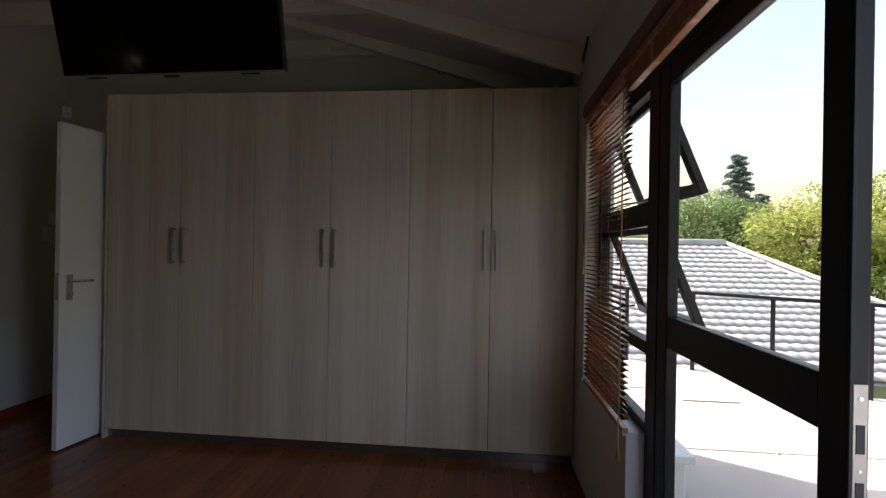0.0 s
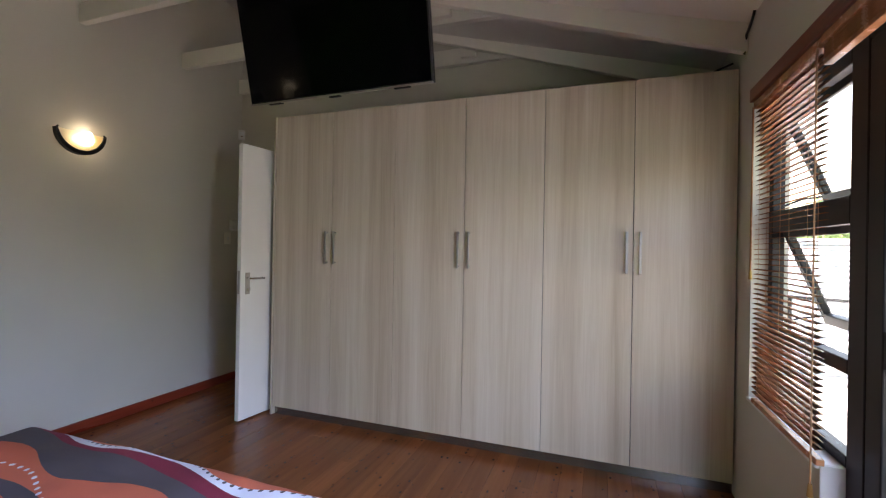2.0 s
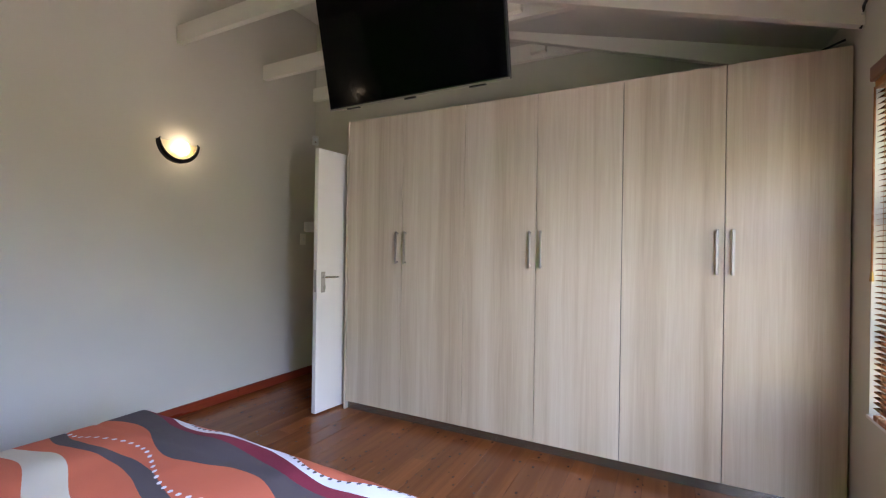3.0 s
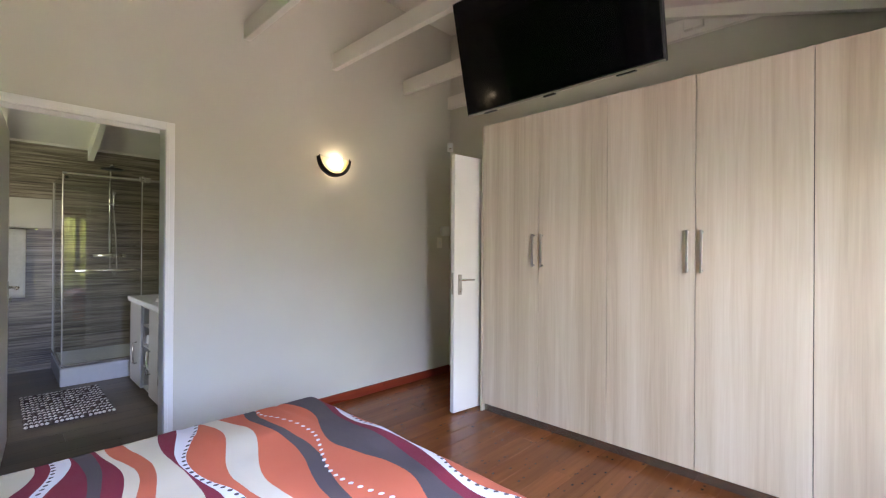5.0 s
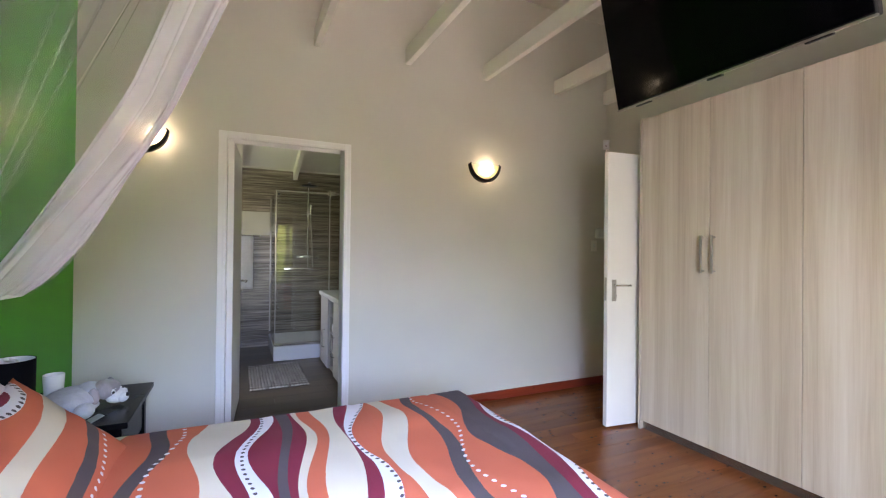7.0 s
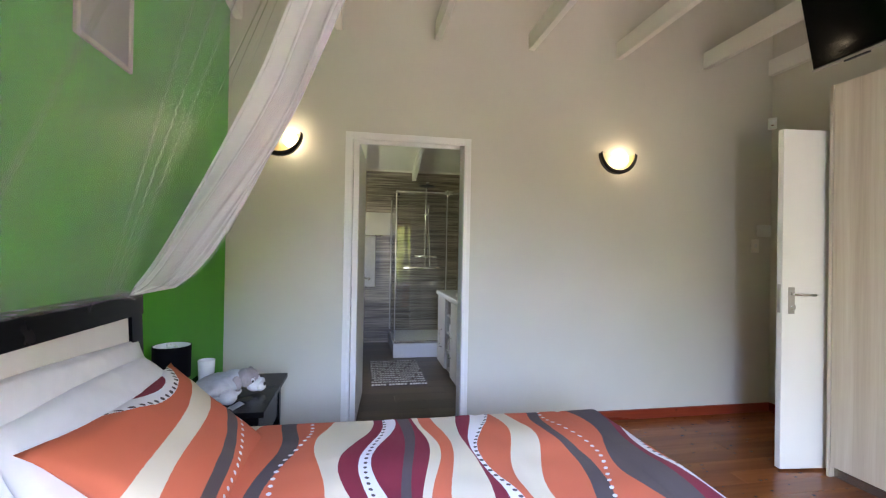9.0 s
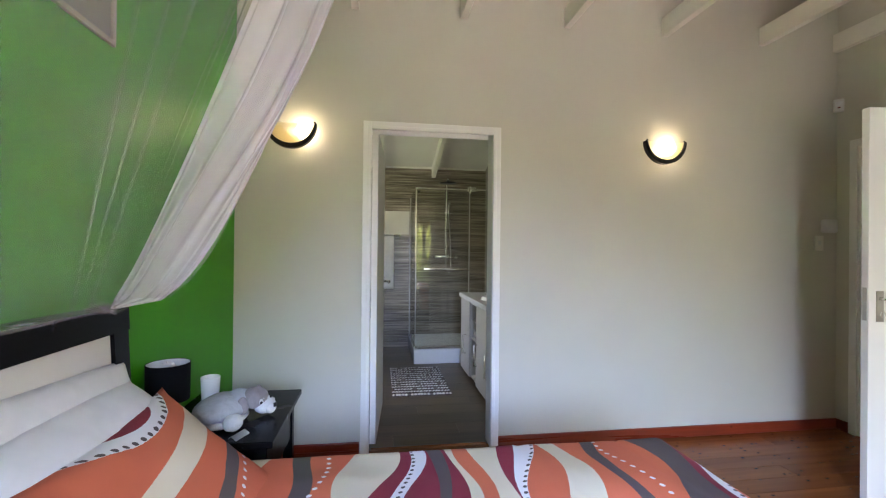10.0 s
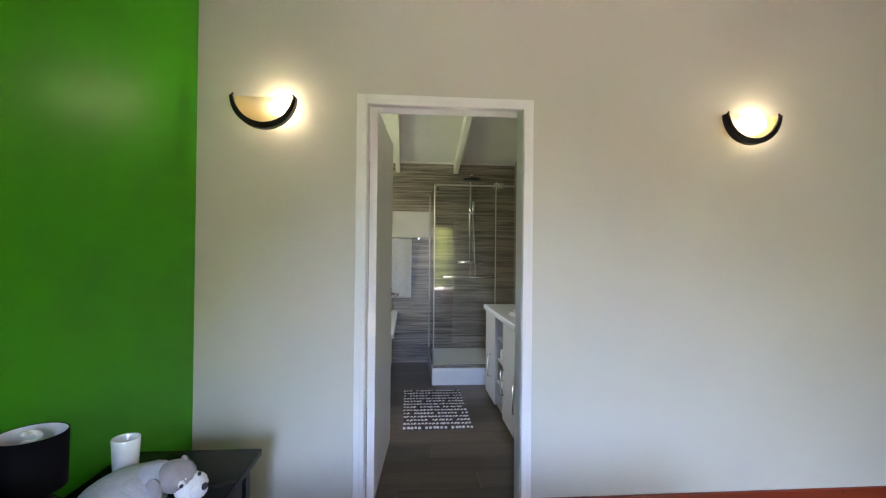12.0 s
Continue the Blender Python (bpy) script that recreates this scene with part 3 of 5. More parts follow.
# ---- window wall: dark steel window and glazed door ----
FX0, FX1 = 4.10, 4.15
w1 = empty("window_1", kind="structure")
for nm, lo, hi in (
    ("jamb", (FX0, 3.325, 0.60), (FX1, 3.37, 2.0)),
    ("mullion", (FX0, 2.552, 0.0), (FX1 + 0.01, 2.65, 2.0)),
    ("head", (FX0, 2.65, 1.925), (FX1, 3.325, 2.0)),
    ("transom", (FX0, 2.65, 1.40), (FX1, 3.325, 1.495)),
    ("transom", (FX0, 2.65, 0.905), (FX1, 3.325, 0.955)),
    ("sill_rail", (FX0, 2.65, 0.60), (FX1, 3.325, 0.64)),
):
    part(nm, box(lo, hi, 0.004, 2), M_IRON, w1)
pn = part("pane", box((4.122, 2.652, 0.642), (4.128, 3.323, 0.903)), M_PANE, w1)
pn.visible_shadow = False
part("window_sill", box((XR - 0.012, 2.65, 0.585), (FX0, 3.37, 0.602), 0.003, 1), M_TRIM, w1)
part("reveal", box((XR + 0.001, 2.644, 0.0), (FX0 - 0.001, 2.6505, 0.60), 0.001, 1), M_TRIM, w1, "white painted reveal")
for z0, z1 in ((1.49, 1.93), (0.95, 1.405)):
    s = new("sash")
    s.parent = w1
    s.location = (4.135, 2.655, z1)
    s.rotation_euler = (0, radians(-22), 0)
    hgt = z1 - z0
    for lo, hi in (((0, 0, -0.035), (0.03, 0.665, 0)), ((0, 0, -hgt), (0.03, 0.665, -hgt + 0.05)), ((0, 0, -hgt + 0.05), (0.03, 0.04, -0.035)), ((0, 0.625, -hgt + 0.05), (0.03, 0.665, -0.035))):
        part("sash_bar", box(lo, hi, 0.003, 1), M_IRON, s)
    pn = part("pane", box((0.012, 0.041, -hgt + 0.051), (0.017, 0.624, -0.036)), M_PANE, s)
    pn.visible_shadow = False
    part("stay", tube([(4.13, 2.70, z0 + 0.03), (4.20, 2.70, z0 + 0.06), (4.27, 2.70, z0 + 0.07)], 0.005, 6), M_IRON, w1)
    part("stay", tube([(4.13, 3.28, z0 + 0.03), (4.20, 3.28, z0 + 0.06), (4.27, 3.28, z0 + 0.07)], 0.005, 6), M_IRON, w1)

d3 = empty("door_3", kind="structure")
for nm, lo, hi in (
    ("stile", (FX0 + 0.002, 2.468, 0.012), (FX0 + 0.040, 2.550, 1.955)),
    ("stile", (FX0 + 0.002, 1.720, 0.012), (FX0 + 0.040, 1.786, 1.955)),
    ("mid_rail", (FX0 + 0.004, 1.786, 0.970), (FX0 + 0.038, 2.468, 1.078)),
    ("top_rail", (FX0 + 0.004, 1.786, 1.885), (FX0 + 0.038, 2.468, 1.955)),
    ("bottom_rail", (FX0 + 0.004, 1.786, 0.012), (FX0 + 0.038, 2.468, 0.20)),
):
    part(nm, box(lo, hi, 0.004, 2), M_IRON, d3)
for z0, z1 in ((0.201, 0.969), (1.079, 1.884)):
    pn = part("pane", box((4.118, 1.787, z0), (4.123, 2.467, z1)), M_PANE, d3)
    pn.visible_shadow = False
part("rebate_strip", box((FX0 + 0.002, 1.714, 0.012), (FX0 + 0.009, 1.720, 1.955), 0.001, 1), M_IRON, d3)
sp = part("strike_plate", box((FX0 + 0.011, 1.7175, 0.74), (FX0 + 0.035, 1.7196, 1.075), 0.0008, 1), M_STEEL, d3, "steel strike plate")
# dark blocks on the plate stand for the shade inside its cutouts
for z0, z1 in ((0.955, 1.005), (0.83, 0.905)):
    part("latch_hole", box((FX0 + 0.016, 1.7165, z0), (FX0 + 0.030, 1.7178, z1)), M_CABLE, sp)
for z in (0.785, 0.925, 1.05):
    part("screw", rod((FX0 + 0.023, 1.716, z), (FX0 + 0.023, 1.7176, z), 0.0035, None, 10), M_CHROME, sp)
fr3 = empty("door_3_frame", kind="structure")
part("head", box((FX0, 0.80, 1.96), (FX1, 2.552, 2.0), 0.003, 1), M_IRON, fr3)
part("jamb", box((FX0, 0.80, 0.0), (FX1, 0.86, 1.96), 0.003, 1), M_IRON, fr3)
part("threshold", box((XR - 0.02, 0.80, -0.02), (4.20, 2.552, 0.012), 0.003, 1), M_SKIRT, fr3)

# ---- blinds ----
vb = empty("venetian_blind", (4.012, 2.916, 2.0), "lowered copper-brown venetian blind over the window", "blind")
part("headrail", box((-0.02, -0.32, -0.035), (0.016, 0.32, 0.0), 0.003, 1), M_SLAT, vb)
bm = sheet(lambda u, w: (0.0135 * (2 * u - 1), -0.318 + 0.636 * w, 0.0022 * (1 - (2 * u - 1) ** 2)), 4, 6)
bmesh.ops.solidify(bm, geom=bm.faces[:], thickness=0.0006)
slat = part("slat", bm, M_SLAT, vb, "", True)
NS = 58
for i in range(NS):
    m = Matrix.Translation((0, 0, -0.052 - i * 0.0225 + 0.0012 * math.sin(i * 1.7))) @ Matrix.Rotation(radians(-7 + 2.5 * math.sin(i * 2.3) - (7 if 40 < i < 47 else 0)), 4, "Y")
    if i == 0:
        slat.matrix_local = m
    else:
        twin(slat, m)
part("bottom_rail", box((-0.012, -0.32, -1.385), (0.012, 0.32, -1.363), 0.003, 2), M_SLAT, vb)
for y in (-0.24, 0.0, 0.24):
    for x in (-0.0145, 0.0145):
        part("ladder_cord", tube([(x, y, -0.03), (x, y, -1.365)], 0.0008, 5), M_CORD, vb)
part("tilt_wand", tube([(-0.024, 0.305, -0.03), (-0.026, 0.306, -0.78)], 0.004, 8), M_SLAT, vb)
part("wand_tassel", rod((-0.026, 0.306, -0.82), (-0.026, 0.306, -0.78), 0.008, 0.005, 10), M_TOOTH, vb)
part("pull_cord", tube([(-0.022, -0.308, -0.03), (-0.023, -0.312, -1.30), (-0.023, -0.312, -1.45)], 0.0028, 6), M_CORD, vb)
part("cord_tassel", rod((-0.023, -0.312, -1.49), (-0.023, -0.312, -1.45), 0.010, 0.006, 10), M_TOOTH, vb, "small brass cord tassel")

rb = empty("venetian_blind", (4.008, 1.67, 2.0), "copper-brown venetian blind drawn up above the glazed door", "blind")
part("headrail", box((-0.02, -0.91, -0.03), (0.02, 0.91, 0.0), 0.003, 1), M_SLAT, rb)
stacked = part("slat", box((-0.0135, -0.905, -0.036), (0.0135, 0.905, -0.034), 0, 1), M_SLAT, rb)
for i in range(1, 14):
    twin(stacked, Matrix.Translation((0.0012 * math.sin(i * 2.1), 0.002 * math.sin(i * 1.3), -i * 0.0032)))
part("bottom_rail", box((-0.014, -0.91, -0.098), (0.014, 0.91, -0.08), 0.003, 2), M_SLAT, rb)

tagged(link("blind_valance", box((3.982, 0.72, 2.002), (4.028, 3.26, 2.064), 0.006, 3), M_VALANCE), "red-brown stained timber valance above the blinds", "valance")

# cable clipped up the wall beside the rafter
cb = empty("cable", (4.02, 3.47, 2.33), "black cable clipped along the wall and rafter", "cable")
part("wire", tube([(0.0, -0.13, 0.145), (0, -0.10, 0.12), (0, -0.06, 0.10), (0, -0.01, 0.085), (0.0, 0.0, 0.05), (0, 0.0, 0.0), (-0.004, 0.012, -0.006)], 0.0065, 8), M_CABLE, cb, "", True)
part("wire", tube([(-0.02, 0.14, 0.0), (-0.06, 0.16, -0.01), (-0.14, 0.19, -0.035)], 0.006, 8), M_CABLE, cb, "", True)
part("clip", box((-0.008, -0.012, 0.045), (0.006, 0.010, 0.055), 0.001, 1), M_WHITEPL, cb)

# ---- bed ----
bed = empty("bed", (1.985, 1.0, 0), "double bed with dark wooden headboard and cream upholstered panel", "bed")
part("base", box((-0.74, -0.90, 0.08), (0.74, 0.92, 0.27), 0.01, 2), M_BLACK, bed)
part("mattress", box((-0.75, -0.90, 0.27), (0.75, 0.93, 0.40), 0.05, 4), M_LINEN, bed, "white mattress")
for sx in (-1, 1):
    for sy in (-0.85, 0.86):
        part("leg", box((sx * 0.68 - 0.03, sy - 0.03, 0), (sx * 0.68 + 0.03, sy + 0.03, 0.08), 0.004, 1), M_BLACK, bed)
HW = 0.705
hbd = new("headboard")
hbd.parent = bed
hbd.location = (0, -0.985, 0)


def hb_x(z, inset=0.0):
    return HW + inset + 0.085 * (1.10 - z) + 0.09 * (1.10 - z) ** 2


for sx in (-1, 1):
    pts = [(sx * (hb_x(z)), z) for z in (0.0, 0.3, 0.6, 0.9, 1.024)] + [(sx * (hb_x(z) - 0.075), z) for z in (1.024, 0.9, 0.6, 0.3, 0.0)]
    part("stile", prism(pts, "y", 0.0, 0.07), M_BLACK, hbd)
part("top_rail", prism([(-hb_x(1.024), 1.024), (hb_x(1.024), 1.024), (hb_x(1.10), 1.098), (0.4, 1.103), (0, 1.105), (-0.4, 1.103), (-hb_x(1.10), 1.098)], "y", 0.0, 0.074), M_BLACK, hbd)
part("panel", prism([(-hb_x(0.35) + 0.076, 0.35), (hb_x(0.35) - 0.076, 0.35), (hb_x(1.023) - 0.076, 1.023), (-hb_x(1.023) + 0.076, 1.023)], "y", 0.01, 0.058), M_HEADPANEL, hbd, "cream upholstered panel")


def roll_over(s, lo, hi, r):
    """Along a cloth that lies flat from lo to hi and hangs over both edges: place and drop."""
    d = lo - s if s < lo else s - hi if s > hi else 0.0
    sg = -1 if s < lo else 1
    if d <= 0:
        return s, 0.0
    base = lo if s < lo else hi
    if d < r * math.pi / 2:
        return base + sg * r * math.sin(d / r), r * (1 - math.cos(d / r))
    return base + sg * (r + 0.03 * math.sin(min(1, d / 0.4) * 2.2)), r + d - r * math.pi / 2


def duvet_at(u, w):
    sx = 1.215 - 0.42 + u * (1.50 + 0.84)
    sy = 0.36 + w * (1.92 - 0.36 + 0.42)
    x, dx = roll_over(sx, 1.215, 2.715, 0.085)
    y, dy = roll_over(sy, -9, 1.935, 0.07)
    drop = min(0.47, math.hypot(dx, dy) if dx and dy else dx + dy)
    p = Vector((x, y, 0.0))
    puff = 0.010 * math.sin(3.2 * (x - 1.2)) + 0.016 * noise.noise((x * 3.1, y * 3.1, 0.4)) + 0.007 * noise.noise((x * 9, y * 6, 2.2))
    edge = min(1.0, (max(0.0, x - 1.22)) / 0.25) * min(1.0, max(0.0, 2.0 - y) / 0.2)
    seam = -0.006 * math.exp(-((y - 1.40 - 0.02 * math.sin(5 * x)) / 0.012) ** 2) - 0.006 * math.exp(-((y - 1.80 - 0.02 * math.sin(4 * x)) / 0.012) ** 2)
    dent = 0.12 * math.exp(-(((x - 2.47) / 0.60) ** 2 + ((y - 1.0) / 0.42) ** 2))
    z = 0.556 - dent + puff * (0.4 + 0.6 * edge) + 0.008 * edge + seam - drop
    if drop > 0.08:
        f = min(1, (drop - 0.08) / 0.25)
        x += (0.018 * math.sin(y * 17) * f) * (1 if x > 2 else -1) if dx > 0.05 else 0
        y += 0.018 * math.sin(p.x * 15 + 1) * f if dy > 0.05 else 0
    return (x, y, max(0.10, z))


bm = sheet(duvet_at, 130, 110)
dv = link("duvet", bm, M_DUVET, None, "", True)
sol = dv.modifiers.new("thickness", "SOLIDIFY")
sol.thickness, sol.offset = 0.03, -1
tagged(dv, "orange, cream, maroon and charcoal wavy-striped duvet spread on the bed", "duvet")


def pillow(name, w, h, d, material, label, m, horn=0.05, seed=0.0, rounded=0.0):
    """A stuffed cushion with pinched seams and pointed corners, in its own plane."""
    bm = bmesh.new()
    n = 26
    grids = []
    for side in (1, -1):
        g = []
        for i in range(n + 1):
            row = []
            for j in range(n + 1):
                a, b = 2 * i / n - 1, 2 * j / n - 1
                t = max(0.0, (1 - abs(a) ** 3.0) * (1 - abs(b) ** 3.0)) ** 0.55
                pinch = 1 - horn * ((1 - a * a) * abs(b) ** 3 + 0)
                pinch2 = 1 - horn * ((1 - b * b) * abs(a) ** 3)
                wr_ = 0.010 * noise.noise((a * 2.5 + seed, b * 2.5, side)) + 0.005 * noise.noise((a * 7 + seed, b * 5, side))
                row.append(bm.verts.new((a * w / 2 * pinch2 * math.sqrt(1 - rounded * b * b / 2), b * h / 2 * pinch * math.sqrt(1 - rounded * a * a / 2), side * (d / 2 * t + wr_ * t))))
            g.append(row)
        grids.append(g)
    for g, flip in zip(grids, (False, True)):
        for i in range(n):
            for j in range(n):
                f = (g[i][j], g[i + 1][j], g[i + 1][j + 1], g[i][j + 1])
                bm.faces.new(f[::-1] if flip else f)
    bmesh.ops.remove_doubles(bm, verts=bm.verts[:], dist=0.0008)
    ob = link(name, bm, material, None, "", True)
    ob.matrix_world = m
    return tagged(ob, label, "pillow")


def leaned(c, tilt, turn=0, roll=0):
    return Matrix.Translation(c) @ Matrix.Rotation(radians(turn), 4, "Z") @ Matrix.Rotation(radians(tilt), 4, "X") @ Matrix.Rotation(radians(roll), 4, "Z")


pillow("pillow", 0.74, 0.49, 0.16, M_LINEN, "white pillow leaning on the headboard", leaned((1.655, 0.235, 0.690), 124), 0.02, 3.1, 0.30)
pillow("pillow", 0.72, 0.49, 0.10, M_LINEN, "flatter white pillow propped upright against the headboard", leaned((1.645, 0.140, 0.722), 106, 0, 3), 0.03, 9.4, 0.15)
pillow("patterned_pillow", 0.75, 0.47, 0.12, M_PILLOWCASE, "orange and cream wavy-patterned pillow on the bed", leaned((1.65, 0.36, 0.682), 138), 0.13, 7.7)

# ---- bedside table and what stands on it ----
ns = empty("bedside_table", (0.81, 0.25, 0), "black wooden bedside table with a drawer, beside the bed", "bedside table")
part("tabletop", box((-0.305, -0.235, 0.555), (0.305, 0.235, 0.58), 0.004, 2), M_BLACK, ns)
for sx in (-1, 1):
    for sy in (-1, 1):
        part("leg", box((sx * 0.245 - 0.022, sy * 0.185 - 0.022, 0), (sx * 0.245 + 0.022, sy * 0.185 + 0.022, 0.555), 0.003, 1), M_BLACK, ns)
for sx in (-1, 1):
    part("side_panel", box((sx * 0.245 - 0.008, -0.163, 0.36), (sx * 0.245 + 0.008, 0.163, 0.555), 0.002, 1), M_BLACK, ns)
part("back_panel", box((-0.223, -0.19, 0.36), (0.223, -0.175, 0.555), 0.002, 1), M_BLACK, ns)
part("shelf", box((-0.223, -0.18, 0.13), (0.223, 0.18, 0.15), 0.002, 1), M_BLACK, ns)
part("drawer", box((-0.221, 0.165, 0.375), (0.221, 0.20, 0.545), 0.003, 2), M_BLACK, ns)

lamp = empty("table_lamp", (1.00, 0.082, 0.58), "small table lamp with black drum shade, switched off", "lamp")
part("base", lathe([(0, 0), (0.056, 0), (0.060, 0.010), (0.066, 0.045), (0.062, 0.080), (0.040, 0.102), (0.018, 0.112), (0.014, 0.135), (0, 0.135)], 28), M_BLACK, lamp, "", True)
part("shade", lathe([(0.073, 0.130), (0.074, 0.268), (0.0715, 0.268), (0.0705, 0.130), (0.073, 0.130)], 40), M_SHADE, lamp, "black fabric drum shade", True)
part("lining", lathe([(0.0702, 0.131), (0.0712, 0.267)], 40), M_SHADEIN, lamp, "white shade lining", True)
part("shade_ring", tube([(0.071 * math.cos(t), 0.071 * math.sin(t), 0.20) for t in (i * math.pi / 12 for i in range(25))], 0.0015, 6), M_STEEL, lamp)
part("spoke", tube([(-0.070, 0, 0.20), (0.070, 0, 0.20)], 0.0015, 6), M_STEEL, lamp)
part("bulb", tube([(0.017 * math.cos(t), 0.017 * math.sin(t), 0.205 + 0.0115 * t / math.pi) for t in (i * math.pi / 8 for i in range(49))], 0.006, 8), M_BULB_TUBE, lamp, "spiral energy-saving bulb", True)
part("bulb_holder", rod((0, 0, 0.12), (0, 0, 0.205), 0.02, 0.024, 16), M_WHITEPL, lamp)

mug = empty("cup", (0.70, 0.125, 0.58), "white speckled ceramic cup on the bedside table", "cup")
part("body", lathe([(0.0, 0.0), (0.031, 0.0), (0.034, 0.006), (0.040, 0.128), (0.0385, 0.130), (0.037, 0.127), (0.031, 0.010), (0.0, 0.010)], 32), M_CERAMIC, mug, "", True)
part("coffee", lathe([(0, 0.098), (0.0352, 0.098)], 24), M_PLUSHDARK, mug)

# plush toy, one mesh with three cloths
bm = bmesh.new()
def blob(c, r, mat, rot=0.0):
    n0 = len(bm.faces)
    mm = Matrix.Translation(c) @ Matrix.Rotation(rot, 4, "Z") @ Matrix.Diagonal((*r, 1))
    vs = bmesh.ops.create_uvsphere(bm, u_segments=20, v_segments=12, radius=1, matrix=mm)["verts"]
    for v in vs:
        v.co += Vector((1, 1, 1)) * (0.006 * noise.noise(v.co * 22) + (0.005 if mat == 2 else 0.002) * noise.noise(v.co * 90))
    bm.faces.ensure_lookup_table()
    for f in bm.faces[n0:]:
        f.material_index = mat
blob((0.880, 0.235, 0.634), (0.140, 0.098, 0.050), 0, -0.15)
blob((0.845, 0.290, 0.655), (0.070, 0.052, 0.038), 0, 0.2)
blob((0.905, 0.238, 0.598), (0.125, 0.098, 0.018), 2, -0.15)
blob((0.995, 0.312, 0.611), (0.042, 0.036, 0.031), 2, 0.3)
blob((1.005, 0.158, 0.611), (0.044, 0.035, 0.031), 2, -0.2)
blob((0.80, 0.22, 0.604), (0.04, 0.03, 0.024), 2, 1.2)
blob((0.845, 0.350, 0.656), (0.058, 0.052, 0.043), 1, 0.2)
blob((0.838, 0.392, 0.622), (0.050, 0.036, 0.034), 2, -0.4)
blob((0.850, 0.418, 0.616), (0.030, 0.020, 0.024), 2, -0.3)
blob((0.872, 0.378, 0.652), (0.022, 0.016, 0.016), 2, 0.5)
blob((0.905, 0.320, 0.640), (0.013, 0.024, 0.038), 1, 0.35)
blob((0.815, 0.362, 0.682), (0.020, 0.010, 0.020), 1, 0.7)
blob((0.852, 0.437, 0.628), (0.012, 0.008, 0.009), 3)
blob((0.889, 0.388, 0.647), (0.0055, 0.0055, 0.0055), 3)
blob((0.838, 0.412, 0.654), (0.0055, 0.0055, 0.0055), 3)
plush = link("plush_toy", bm, M_PLUSH, None, "", True)
for mt in (M_PLUSHDARK, M_PLUSHWHITE, M_CABLE):
    plush.data.materials.append(mt)
tagged(plush, "grey and white plush animal cushion lying on the bedside table", "soft toy")
leaflet = sheet(lambda u, w: (0.12 * u, 0.05 * w, 0.012 * math.sin(3 * u) + 0.002), 8, 3)
bmesh.ops.solidify(leaflet, geom=leaflet.faces[:], thickness=0.0008)
lf = link("paper_slip", leaflet, M_LINEN)
lf.location, lf.rotation_euler = (1.08, 0.325, 0.583), (0.35, -0.25, 0.5)
tagged(lf, "curled slip of white paper on the bedside table", "paper")


# ---- wall lights ----
def sconce(y):
    e = empty("wall_light", (0, y, 2.03), "lit half-round wall light with dark crescent rim and frosted glass", "wall light", "wall lights")
    part("wall_plate", box((0.0, -0.06, -0.075), (0.014, 0.06, 0.0), 0.004, 2), M_TRIM, e)
    bm = bmesh.new()
    n = 40
    rows = []
    for i in range(n + 1):
        t = math.pi + math.pi * i / n
        wd = 0.010 + 0.018 * math.sin(math.pi * i / n) ** 0.6
        ro, ri = 0.150, 0.150 - wd
        rows.append([bm.verts.new((x, r * math.cos(t), r * math.sin(t))) for x, r in ((0.062, ri), (0.062, ro), (0.098, ro), (0.098, ri))])
    for a, b in zip(rows, rows[1:]):
        for j in range(4):
            bm.faces.new((a[j], a[(j + 1) % 4], b[(j + 1) % 4], b[j]))
    bm.faces.new(rows[0])
    bm.faces.new(rows[-1][::-1])
    bmesh.ops.recalc_face_normals(bm, faces=bm.faces[:])
    part("crescent_rim", bm, M_IRON, e, "dark metal crescent rim")

    def bowl(u, w):
        t, p = math.pi + math.pi * u, w * math.pi / 2
        r = 0.134
        return (0.012 + 0.075 * math.sin(p), r * math.cos(t) * (0.5 + 0.5 * math.sin(p)), r * math.sin(t) * (0.35 + 0.65 * math.sin(p)))

    bm = sheet(bowl, 28, 8)
    bmesh.ops.solidify(bm, geom=bm.faces[:], thickness=0.003)
    g = part("glass_bowl", bm, M_FROST, e, "frosted amber glass bowl", True)
    bm = sheet(lambda u, w: (0.081, 0.134 * (2 * u - 1), -w * math.sqrt(max(0.0, 0.134 ** 2 - (0.134 * (2 * u - 1)) ** 2))), 24, 6)
    fg = part("front_glass", bm, M_FROST, e, "frosted amber front glass", True)
    fg.visible_shadow = False
    g.visible_shadow = False
    part("bulb", ball((0.045, 0.066, -0.030), (0.027, 0.042, 0.050), None, 20, 14), M_BULB, e, "glowing bulb", True)
    for yy in (-0.145, 0.145, 0.0):
        part("pin", rod((0.09, yy, -0.148 if yy == 0 else -0.004), (0.09, yy * 0.93, -0.128 if yy == 0 else 0.010), 0.005, None, 8), M_IRON, e)
    lt = new("sconce_light", bpy.data.lights.new("sconce_light", "POINT"))
    lt.data.energy, lt.data.color, lt.data.shadow_soft_size = SCONCE_W, (1.0, 0.84, 0.55), 0.03
    lt.location = (0.060, y + 0.066, 2.03 + 0.012)
    return e


SCONCE_W = 0.034
for y in (0.335, 2.765):
    sconce(y)

